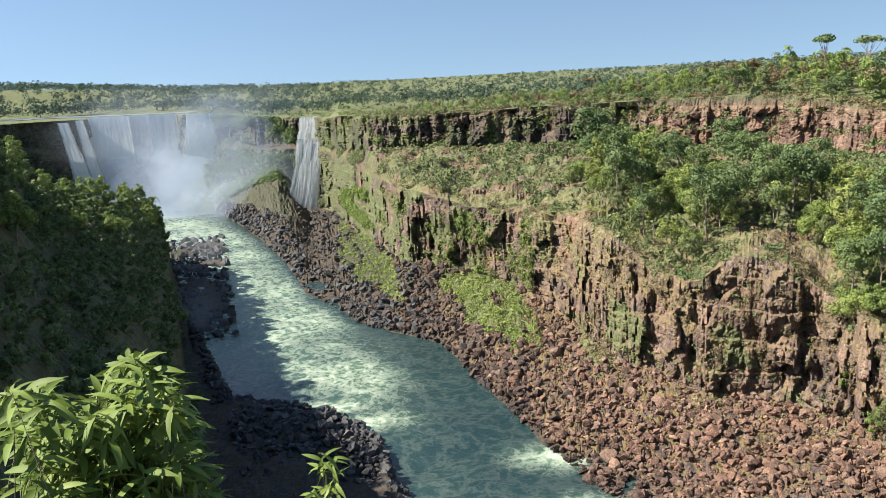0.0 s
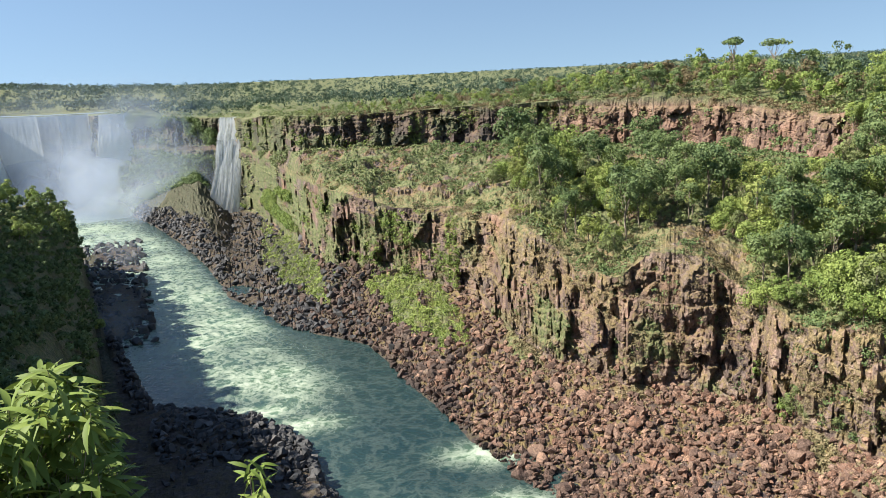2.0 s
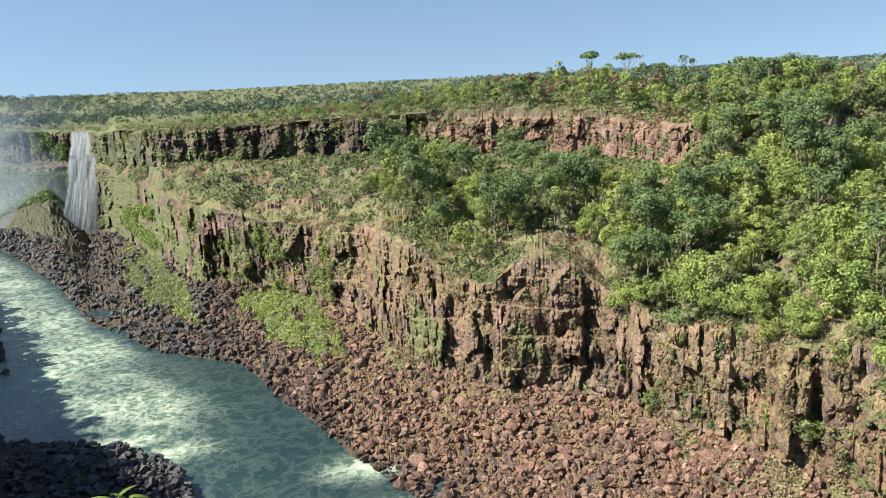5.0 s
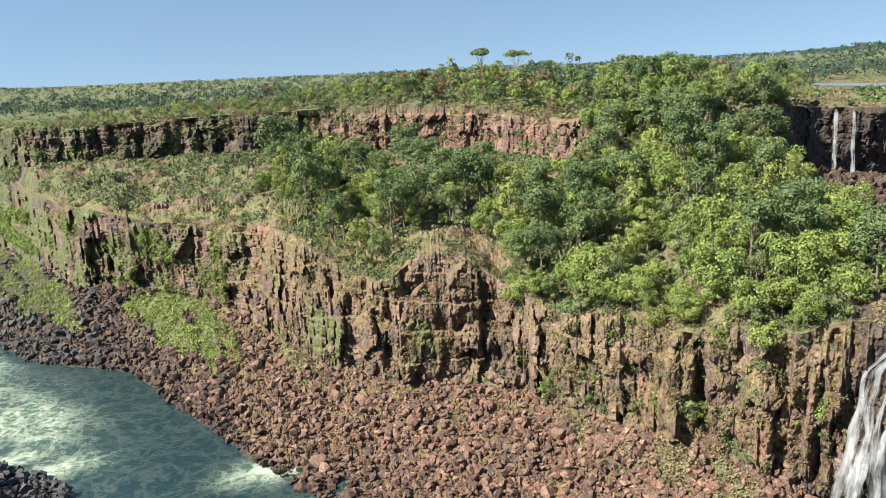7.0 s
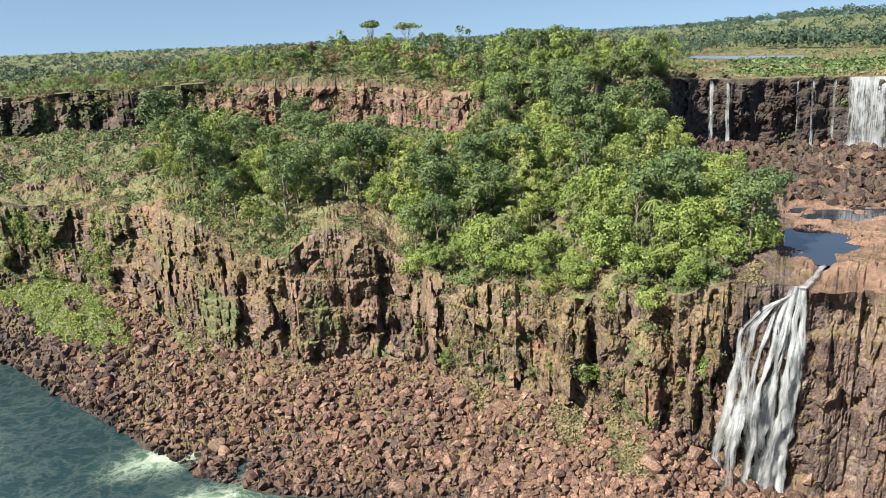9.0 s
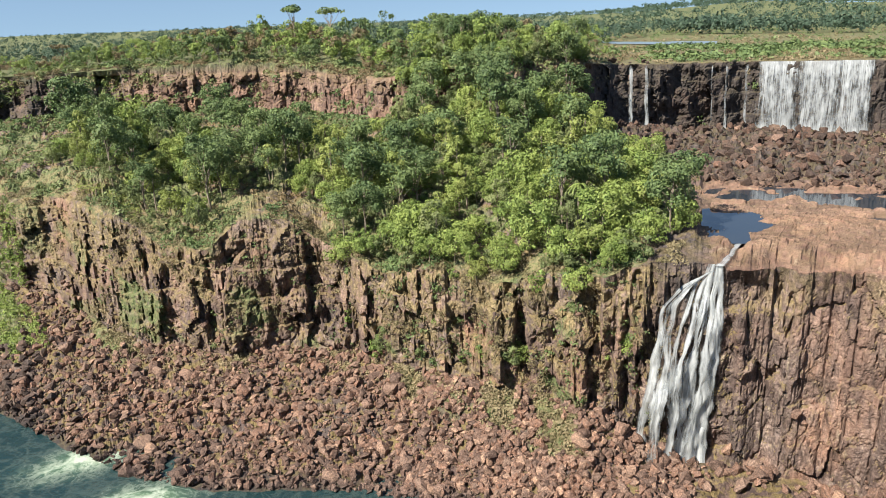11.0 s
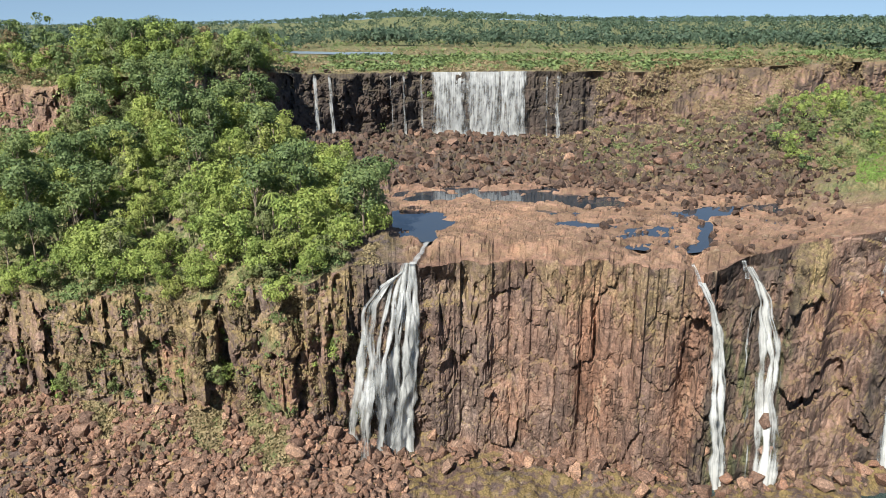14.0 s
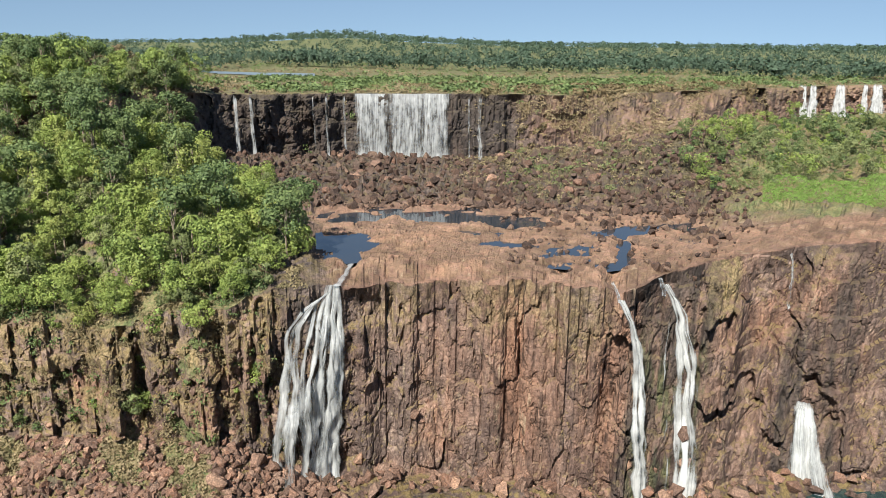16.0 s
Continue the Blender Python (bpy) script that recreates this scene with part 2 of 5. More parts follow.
    c = n.mix(n.math("MULTIPLY", wet_shaded, 0.78), c, n.ramp(n.noise(0.8, 5), [(0.4, (0.027, 0.026, 0.026)), (0.7, (0.068, 0.06, 0.054))]))
    n.bump(n.math("ADD", n.noise(1.8, 9, rough=0.65), n.math("SUBTRACT", n.math("MULTIPLY", n.noise(0.6, 4, tall), 1.2), n.math("MULTIPLY", crack, 0.8))), 0.75, 0.8)
    return n.done(c, 0.9, 0.2)


def water_material():
    n = Nodes("river_water")
    foam = n.attr("foam")
    curl = n.noise(0.05, 3, out="Color")
    warp = n.add("ShaderNodeVectorMath", operation="MULTIPLY_ADD")
    n.link(curl, warp.inputs[0])
    warp.inputs[1].default_value = (10, 10, 0)
    n.link(n.pos, warp.inputs[2])
    fine = n.noise(0.42, 9, warp.outputs[0], 0.72)
    broad = n.noise(0.06, 4, warp.outputs[0], 0.6)
    field = n.math("MULTIPLY", foam, n.ramp(broad, [(0.3, 0.45), (0.6, 1.15)]), True)
    lines = n.math("ABSOLUTE", n.math("SUBTRACT", n.noise(0.13, 8, warp.outputs[0], 0.66), 0.5))
    net = n.add("ShaderNodeTexVoronoi", feature="DISTANCE_TO_EDGE")
    n.link(warp.outputs[0], net.inputs["Vector"])
    net.inputs["Scale"].default_value = 0.3
    lace = n.math("MAXIMUM", n.ramp(lines, [(0.0, 1.0), (0.03, 0.4), (0.06, 0.0)]), n.math("MULTIPLY", n.ramp(net.outputs["Distance"], [(0.0, 0.9), (0.07, 0.0)]), n.ramp(fine, [(0.42, 0.0), (0.58, 1.0)])))
    flecks = n.ramp(fine, [(0.49, 0.0), (0.55, 0.6), (0.62, 1.0)])
    white = n.math("ADD", n.math("MULTIPLY", n.math("MULTIPLY", flecks, field), 0.55), n.math("MULTIPLY", lace, n.math("ADD", n.math("MULTIPLY", field, 0.75), 0.08)), True)
    mask = n.math("MULTIPLY", white, 0.9)
    teal = n.mix(broad, (0.008, 0.024, 0.028), (0.016, 0.042, 0.042))
    milky = n.mix(n.math("MULTIPLY", field, n.ramp(fine, [(0.3, 0.45), (0.6, 1.0)])), teal, (0.14, 0.22, 0.135))
    surf = n.math("MULTIPLY", n.math("MULTIPLY", n.math("SUBTRACT", foam, 1.15, True), 3.0, True), n.ramp(fine, [(0.4, 0.1), (0.52, 1.0)]))
    mask = n.math("MAXIMUM", mask, surf)
    c = n.mix(mask, milky, (0.41, 0.46, 0.37))
    n.bump(n.math("ADD", fine, n.noise(1.2, 4, warp.outputs[0])), 0.45, 0.4)
    return n.done(c, n.ramp(mask, [(0.0, 0.16), (0.6, 0.7)]), 0.4)


def leaf_material(name, dark, mid, light, translucent=0.16):
    n = Nodes(name)
    island = n.add("ShaderNodeNewGeometry").outputs["Random Per Island"]
    tree = n.add("ShaderNodeObjectInfo").outputs["Random"]
    f = n.math("ADD", n.math("MULTIPLY", island, 0.5), n.math("MULTIPLY", tree, 0.34))
    f = n.math("ADD", f, 0.06)
    c = n.ramp(f, [(0.1, dark), (0.5, mid), (0.9, light)])
    c = n.mix(0.3, c, n.mix(n.ramp(n.noise(0.12, 3), [(0.35, 0.0), (0.65, 1.0)]), dark, light))
    c = n.mix(1.0, c, n.ramp(n.noise(0.45, 3), [(0.32, 0.62), (0.5, 1.0), (0.7, 1.3)]), "MULTIPLY")
    n.done(c, 0.6, 0.25)
    tr = n.add("ShaderNodeBsdfTranslucent")
    n.link(c, tr.inputs[0])
    mx = n.add("ShaderNodeMixShader")
    mx.inputs[0].default_value = translucent
    n.link(n.bsdf.outputs[0], mx.inputs[1])
    n.link(tr.outputs[0], mx.inputs[2])
    n.link(mx.outputs[0], n.out.inputs[0])
    return n.mat


ROCK = rock_material()
WATER = water_material()
LEAF = leaf_material("leaves_bright", (0.122, 0.186, 0.0515), (0.22, 0.291, 0.0716), (0.297, 0.334, 0.0929))
LEAF_DARK = leaf_material("leaves_dark", (0.0585, 0.101, 0.0414), (0.125, 0.18, 0.0644), (0.209, 0.259, 0.0963))
LEAF_LIGHT = leaf_material("leaves_light", (0.14, 0.189, 0.0489), (0.237, 0.286, 0.0734), (0.315, 0.33, 0.105))
LEAF_YELLOW = leaf_material("leaves_yellow", (0.132, 0.124, 0.0567), (0.231, 0.196, 0.105), (0.374, 0.278, 0.178))
# far leaves: bluer and darker, the haze of distance put into their colour
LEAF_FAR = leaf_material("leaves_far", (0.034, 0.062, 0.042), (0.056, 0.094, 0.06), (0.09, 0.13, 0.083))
LEAF_BUSH = leaf_material("leaves_glossy", (0.066, 0.11, 0.02), (0.14, 0.2, 0.034), (0.27, 0.31, 0.085), 0.2)
LEAF_MID = leaf_material("leaves_dull", (0.1, 0.13, 0.055), (0.17, 0.205, 0.078), (0.25, 0.275, 0.11))
LEAF_MEADOW = leaf_material("grass_blades", (0.13, 0.22, 0.05), (0.19, 0.31, 0.07), (0.25, 0.36, 0.1), 0.25)
LEAF_DRY = leaf_material("leaves_dry", (0.101, 0.0888, 0.043), (0.189, 0.153, 0.0776), (0.304, 0.202, 0.121))


# ---- mesh helpers ----
def grid_mesh(name, pts, material, smooth_faces=False, attrs=()):
    """A sheet from an array of rows x columns x 3."""
    h, w = pts.shape[:2]
    i = np.arange(h * w).reshape(h, w)
    quads = np.stack([i[:-1, :-1], i[:-1, 1:], i[1:, 1:], i[1:, :-1]], -1).reshape(-1, 4)
    me = bpy.data.meshes.new(name)
    me.vertices.add(h * w)
    me.vertices.foreach_set("co", pts.reshape(-1).astype(np.float32))
    me.loops.add(quads.size)
    me.loops.foreach_set("vertex_index", quads.reshape(-1).astype(np.int32))
    me.polygons.add(len(quads))
    me.polygons.foreach_set("loop_start", np.arange(0, quads.size, 4, dtype=np.int32))
    me.polygons.foreach_set("use_smooth", np.full(len(quads), smooth_faces))
    me.update(calc_edges=True)
    for key, values in attrs:
        a = me.attributes.new(key, "FLOAT", "POINT")
        a.data.foreach_set("value", values.reshape(-1).astype(np.float32))
    me.materials.append(material)
    return me


def polar(az, r, z):
    a = np.radians(az)
    return np.stack([r * np.sin(a), r * np.cos(a), z + 0 * r], -1)


# ---- the far bank: river bed, boulder slope, lower cliff, ledge, upper cliff, plateau ----
AZ = np.concatenate([np.arange(-66, -56, 0.35), np.arange(-56, 72, 0.108), np.arange(72, 95, 0.35)])


def far_bank():
    rs, = SHORE(AZ)
    rf, zf = FOOT(AZ)
    rr, zr = rim(AZ)
    ru, zu = UFOOT(AZ)
    rt, zt = URIM(AZ)
    wob = fbm(AZ / 2.2, AZ * 0, 3, 11)
    rr = rr + wob * 3.0
    rf = rf + wob * 3.0
    # the brink is notched joint by joint
    j1, j2 = cells(AZ * 0.52, AZ * 0 + 0.5, 181), cells(AZ * 1.7, AZ * 0 + 0.5, 183)
    notch = ((j1[0] - 0.5) * 2.0 + (j2[0] - 0.5) * 0.9) * smooth(62, 59, AZ)
    rr, rf = rr + notch, rf + notch * 0.2
    zr = zr + ((j1[1] - 0.5) * 0.7 + (j2[1] - 0.5) * 0.4) * smooth(62, 59, AZ)
    up = fbm(AZ / 1.6, AZ * 0, 3, 21)
    rt, ru = rt + up * 4, ru + up * 4
    rows = []
    marks = []

    def between(a, b, n, kind, last=False):
        for v in np.linspace(0, 1, n, endpoint=last):
            rows.append((a[0] + (b[0] - a[0]) * v, a[1] + (b[1] - a[1]) * v, v))
            marks.append(kind)

    bed, shore = (rs - 14, -4 + 0 * rs), (rs, -0.1 + 0 * rs)
    foot, lip, ufoot, urim = (rf, zf), (rr, zr), (ru, zu), (rt, zt)
    between(bed, shore, 4, 0)
    between(shore, foot, 32, 1)
    between(foot, lip, 124, 2)
    between(lip, ufoot, 84, 3)
    between(ufoot, urim, 44, 4)
    back = [rt + d for d in (0, 10, 40, 120, 300, 700, 1300, 2200, 4600)]
    for k, r in enumerate(back):
        rows.append((r, zt + far_height(AZ, r) + (0.5 if k else 0), 0.0))
        marks.append(5)
    R = np.array([r[0] for r in rows])
    Z = np.array([r[1] for r in rows])
    V = np.array([np.broadcast_to(r[2], AZ.shape) for r in rows])
    K = np.array(marks)[:, None]
    def along(r):
        q = polar(AZ, r, 0)
        return np.concatenate([[0], np.cumsum(np.hypot(np.diff(q[:, 0]), np.diff(q[:, 1])))])

    east, north = R * np.sin(np.radians(AZ)), R * np.cos(np.radians(AZ))
    flat = (K == 1) | (K == 3)
    S = np.where(flat, east, np.where(K == 2, along(rr), along(rt)))   # metres along the wall, or eastward on the slopes
    Q = np.where(flat, north, R)
    # the cliffs: buttresses, columns, blocks
    face = np.where((K == 2) | (K == 4), np.minimum(1, np.minimum(V + 0.03, 1 - V) * 12), 0)
    scale = np.where(R > 350, 1.5, 1.0)
    wall = smooth(29, 33, AZ) * smooth(52, 49, AZ)          # the sheer red wall between the falls
    calm = np.maximum(wall, 0.65 * smooth(52, 55, AZ) * (K == 2))
    W = S + fbm(S / 6, Z / 7, 4, 57) * (2.2 - 1.2 * calm)
    H = Z + fbm(S / 6, Z / 6, 4, 58) * 3.6
    k1, k2, k3, k4 = cells(W / 7.5, H / 12, 151), cells(W / 3.0, H / 5.0, 153), cells(W / 1.25, H / 1.8, 155), cells(W / 1.9, H / 15, 157)
    broken = smooth(27, 23, AZ) * smooth(-13, -9, AZ) * (K == 2)
    upper = 1.0 * (K == 4)
    columns = np.maximum(np.maximum(smooth(-9, -13, AZ), smooth(21, 24, AZ) * smooth(31, 29, AZ)) * (K == 2), 0.8 * upper)

    def stone(k, off, tilt, notch, wide=0.12):
        return (k[0] - 0.5) * off + (k[2] * (k[1] - 0.5) + k[3] * (0.5 - k[0])) * tilt - smooth(wide, 0.0, k[4]) * notch

    big = fbm(S / 16, Z / 34, 3, 31) * (5.0 + 3.0 * upper + 2.0 * smooth(51, 56, AZ) * (K == 2))
    push = big * (1 - 0.75 * wall)
    push = push + stone(k1, 3.6, 2.6, 0.5) * (1 - 0.6 * calm)
    push = push + stone(k2, 1.5, 1.4, 0.45) * (1 - 0.62 * calm)
    push = push + stone(k3, 0.42, 0.4, 0.18) * (1 - 0.5 * calm)
    push = push + stone(k4, 1.4, 0.8, 0.45, 0.16) * (columns * 0.9 + calm * 0.55)
    push = push + fbm(S / 2.6, Z / 3.4, 4, 60) * (1.4 + 0.5 * broken - 1.15 * calm)
    # courses: risers with narrow ledges on them
    lean = np.clip((rr - rf) / np.maximum(zr - zf, 5), 0, 0.45)
    course = (Z / 7.5 + fbm(S / 22, S * 0, 2, 59) * 0.7) % 1.0
    push = push + (course - 0.5) * 7.5 * np.where(K == 2, 0.6 * lean * (1 - wall), 0.1)
    push = push * scale
    # buttresses that stand out: bearings, heights, metres
    for a0, a1, z0, z1, out in ((57.0, 60.1, 19, 41, 3.6), (57.4, 59.5, 35, 46.5, 2.2), (-3.7, -1.3, 18, 43, 3.5), (-1.0, 1.2, 9, 27, 2.5), (30.9, 34.7, 22, 38, 1.6), (22.2, 24.4, 3, 39, 2.6),
                                (12.0, 13.7, 14, 33, 2.2), (17.2, 19.4, 6, 27, 2.0), (2.4, 3.6, 12, 24, 2.4), (62.0, 63.6, 10, 30, 2.5), (-21, -18.6, 20, 40, 3.0), (-26.8, -25, 18, 41, 3.0)):
        aa, zz = AZ[None, :] + fbm(S / 4, Z / 5, 3, 46) * 0.7, Z + fbm(S / 5, Z / 4, 3, 47) * 5
        push = push + np.where(K == 2, out * smooth(a0, a0 + 0.5, aa) * smooth(a1, a1 - 0.2, aa) * smooth(z0, z0 + 1, zz) * smooth(z1, z1 - 4, zz), 0)
    R = R - face * push
    # hollows, slots and overhangs: bearing, height, half width, half height, depth
    for a, h, da, dh, deep in ((-28.3, 24, 0.9, 8, 14), (-33.4, 24, 0.35, 9, 10), (-8.4, 16, 0.5, 4, 6), (-2.0, 15, 0.35, 6, 6), (-11.0, 9, 0.6, 4, 4),
                               (15.2, 28, 0.55, 9, 9), (14.2, 33, 0.5, 4, 5), (24.0, 37, 0.4, 4, 5), (34.6, 35, 0.28, 4, 5), (33.9, 37, 0.2, 3, 3),
                               (46.7, 33, 0.12, 9, 3), (49.2, 30, 0.12, 9, 3), (41.0, 22, 0.12, 10, 2), (59.2, 34, 0.3, 4, 5), (61.3, 14, 0.6, 5, 6),
                               (60.2, 21, 0.9, 2, 5), (65.2, 14, 1.3, 9, 9), (55.4, 60, 0.4, 3.5, 10), (46.6, 63, 1.4, 2.5, 6), (50.6, 65, 1.2, 2.2, 6), (52.8, 62, 0.8, 3, 5), (57.4, 64, 0.7, 3, 6), (-12.6, 30, 0.4, 4, 4), (-19.0, 33, 0.3, 3, 4), (10.9, 14, 0.35, 4, 4)):
        R = R + np.where((K == 2) | ((K == 4) & (h > 55)), 0.42 * deep * smooth(1.2, 0.5, np.hypot((AZ[None, :] - a) / da, (Z - h) / dh) + 0.9 * fbm(S / 3, Z / 4, 3, 55)), 0)
    # slopes
    rough = np.where((K == 1) | (K == 3), np.minimum(1, np.minimum(V + 0.02, 1 - V) * 8), 0)
    pool = smooth(27, 28.6, AZ + 7.5 * smooth(226, 244, R) + 3.0 * fbm(east / 7, north / 7, 3, 78)) * np.maximum(smooth(60, 56, AZ), smooth(46, 30, R - rr + fbm(S / 12, Q / 12, 2, 77) * 16))
    rough = rough * np.where(K == 3, 1 - 0.93 * pool, 1)
    Z = Z + rough * (fbm(S / 9, Q / 9, 4, 61) * 3.4 + (K == 3) * (cells(S / 9, Q / 6, 63)[0] - 0.5) * 2.0 + (K == 3) * np.abs(fbm(S / 16, Q / 12, 3, 64)) * 5 + fbm(S / 1.5, Q / 1.5, 3, 62) * 0.9)
    Z = Z + np.where(K == 1, -1.2 * np.sin(np.pi * V) * smooth(-30, -20, AZ), 0)
    Z = Z + np.where(K == 1, 2.6 * np.sin(np.pi * np.clip(V, 0, 1)) * smooth(19, 25, AZ), 0)
    # the flat red shelf with its pools
    shelf = zr + (45.4 - zr) * smooth(0, 9, R - rr) + (zu - 45.4) * smooth(236, 300, R) + smooth(57, 62, AZ) * (zr - 45.4) * smooth(0, 9, R - rr)
    p1, p2 = cells(S / 9 + fbm(S / 8, Q / 8, 2, 70), Q / 7, 171), cells(S / 2.8, Q / 2.4, 173)
    slab = (p1[0] - 0.45) * 0.95 + p1[3] * 0.5 + (p2[0] - 0.5) * 0.38 - smooth(0.1, 0, p1[4]) * 0.35 - smooth(0.1, 0, p2[4]) * 0.12 + fbm(S / 14, Q / 8, 4, 73) * 0.7 + 0.12 + 0.6 * smooth(17, 10, R - rr) * smooth(2, 6, R - rr)
    for a, q, da, dq in BASINS:
        slab = slab - 1.9 * np.exp(-((AZ[None, :] - a) / da) ** 2 - ((R - q) / dq) ** 2) * (1 + 1.5 * fbm(S / 6, Q / 4, 3, 74))
    stones = smooth(218, 238, R) * (np.abs(fbm(S / 5, Q / 5, 4, 75)) * 5 + fbm(S / 1.5, Q / 1.5, 3, 76) * 1.2)
    Z = np.where(K == 3, Z * (1 - pool) + pool * (shelf + (slab + stones) * np.minimum(1, np.minimum(V * 40, (1 - V) * 10))), Z)
    # growth and damp rock; by the upper falls the dark also holds shade
    n1 = fbm(S / 11, np.where(flat, Q / 9, Z / 7), 5, 81)
    left = smooth(-17, -24, AZ)
    patch = np.where(K == 1, grass_patch(AZ[None, :], V), 0)
    green = np.where(K == 3, smooth(-0.25, 0.05, n1) * (1 - pool) * (1 - smooth(23, 25, AZ) * smooth(30, 20, R - rr) * smooth(40, 30, AZ)), 0.0)
    green = np.where(K == 5, np.maximum(0.55 + 0.35 * smooth(20, 15, AZ), smooth(420, 520, R)), green)
    green = np.where(K == 1, np.clip(smooth(0.15, 0.4, n1 * 0.4 + patch * 0.6) , 0, 1), green)
    green = np.where((K == 2) | (K == 4), smooth(0.1, 0.35, n1 + 0.14 * left + 0.4 * smooth(-30.5, -33, AZ) + 0.25 * patch - 0.02 - 0.4 * smooth(22, 27, AZ) + 0.2 * (course > 0.8) * (K == 2) * left - 0.15 * (1 - left) * smooth(-14, -9, AZ)
                     ), green)
    dry = np.where(K == 2, smooth(0.1, 0.9, V * 0.7 + 0.3 * (course > 0.72) + fbm(S / 7, Z / 5, 3, 85) * 0.9) * smooth(27, 24, AZ) * smooth(-24, -16, AZ) * (1 - 0.7 * np.exp(-((AZ + 3) / 5.0) ** 4)), 0)
    dry = dry + np.where((K == 3) & (V < 0.16), (1 - pool) * 0.5 * smooth(24.5, 22.5, AZ), 0) + np.where(K == 1, smooth(0.75, 1.0, V) * 0.35 * (1 - left), 0)
    dry = dry + np.where(K == 5, 0.25 * smooth(18, 24, AZ) * smooth(480, 400, R), 0) + np.where(K == 4, 0.35 * smooth(0.5, 1, V), 0)
    dry = dry + np.where(K == 3, 0.25 * pool * smooth(225, 205, R) * smooth(0, 3, R - rr), 0)
    dry = dry + np.where(K == 2, smooth(30, 34, AZ) * smooth(52, 49, AZ) * smooth(0.72, 0.95, V + fbm(S / 8, Z / 12, 3, 98) * 0.5) * 0.6, 0)
    dry = dry + np.where(K == 2, 1.2 * smooth(57.2, 57.7, AZ) * smooth(59.7, 59.2, AZ) * smooth(35, 38, Z), 0)
    moss = np.where(K == 2, smooth(52.4, 53, AZ) * smooth(58.2, 57.4, AZ) * smooth(36, 28, Z) * smooth(-0.1, 0.15, fbm(S / 2, Z / 5, 3, 94)), 0)
    green = np.maximum(green, moss * 0.8)
    rank = np.where(K == 3, smooth(42, 46, AZ) * smooth(212, 232, R) * smooth(-0.25, 0.15, fbm(S / 9, Q / 9, 3, 86)), 0)
    dry = dry + 0.7 * rank
    green = np.maximum(green, 0.45 * rank)
    meadow = np.exp(-((AZ[None, :] - 64.5) / 2.6) ** 4 - ((R - 248) / 16) ** 4)
    green = np.where(K == 3, np.maximum(green, meadow), green)
    green = np.where(K == 1, np.maximum(green, 0.9 * smooth(-37, -38.2, AZ) * smooth(0.3, 0.5, V)), green)
    wet_shaded = np.where(K == 0, 1.0, 0.0) + np.where(K == 1, smooth(0.16, 0.0, V), 0)
    for a, w in ((27.2, 2.0), (53.2, 1.5), (56.0, 2.0), (66, 1.4), (-37, 1.6), (-48, 5), (63.6, 0.7)):
        wet_shaded = np.maximum(wet_shaded, np.where(K == 2, smooth(w * 1.3, w * 0.8, np.abs(AZ - a)), 0) * (0.6 + fbm(S / 2, Z / 9, 3, 91)))
    wet_shaded = np.maximum(wet_shaded, np.where(K == 4, smooth(-13, -18, AZ) * (0.45 + fbm(S / 9, Z / 20, 2, 92)), 0))
    # upper cliff by the falls and stones below: damp, with their shade painted in
    wet_shaded = np.maximum(wet_shaded, np.where(K == 4, smooth(19, 21, AZ) * smooth(44, 42, AZ) * 1.0, 0))
    wet_shaded = np.maximum(wet_shaded, np.where(K == 3, pool * smooth(215, 240, R) * 0.8, 0))
    wet_shaded = np.maximum(wet_shaded, np.where((K == 3) & (V < 0.3), smooth(23.5, 25, AZ) * smooth(29.5, 28, AZ) * 0.6, 0))
    wet_shaded = np.maximum(wet_shaded, np.where(K == 4, smooth(43, 45, AZ) * smooth(62, 60, AZ) * smooth(0.0, 0.3, fbm(S / 8, Z / 4, 3, 97)) * 0.7, 0))
    wet_shaded = np.maximum(wet_shaded, np.where((K >= 2) & (K <= 4), smooth(-36.5, -38, AZ) * 0.75, 0))
    shore_rock = np.where(K == 1, smooth(-22, -34, AZ) * 0.85, 0)
    wet_shaded = np.maximum(wet_shaded, shore_rock)
    red = smooth(29, 33, AZ) * (1 - 0.7 * smooth(50, 54, AZ)) * np.where(K == 2, 0.75 + fbm(S / 7, Z / 40, 3, 95) * 1.2, 0) + np.where(K == 3, 0.75 * pool * (1 - smooth(215, 235, R)), 0)
    red = np.clip(red + np.where(K == 2, np.exp(-((AZ + 3) / 6.0) ** 4) * (0.55 + fbm(S / 6, Z / 9, 3, 93) * 0.9), 0) + np.where(K == 4, smooth(-14, -9, AZ) * 0.5 * smooth(14, 8, AZ) + 0.35 * smooth(43, 46, AZ), 0), 0, 1)
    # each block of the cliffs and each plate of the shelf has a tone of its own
    # the boulder slope's ground is kept dark: shade between boulders put into its tone
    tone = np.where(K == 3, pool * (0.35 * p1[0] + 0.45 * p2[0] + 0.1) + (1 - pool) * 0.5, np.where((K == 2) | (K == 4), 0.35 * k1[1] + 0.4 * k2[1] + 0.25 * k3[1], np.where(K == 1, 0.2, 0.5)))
    red = np.where(K == 2, red * (1 - 0.75 * smooth(39, 35.5, AZ + fbm(S / 6, Z / 7, 3, 99) * 4)) * (1 - 0.5 * smooth(16, 6, Z + fbm(S / 6, Z / 6, 3, 96) * 12)), red)
    pts = polar(AZ[None, :], R, Z)
    ob = new("far_bank_ground", grid_mesh("far_bank_ground", pts, ROCK, attrs=(("green", green), ("wet_shaded", np.clip(wet_shaded, 0, 1)), ("red", red), ("dry", np.clip(dry, 0, 1)), ("tone", tone))))
    tagged(ob, "red-brown basalt cliffs with grassy ledges above the river", "ground", kind="structure")
    return R, Z


FAR_R, FAR_Z = far_bank()


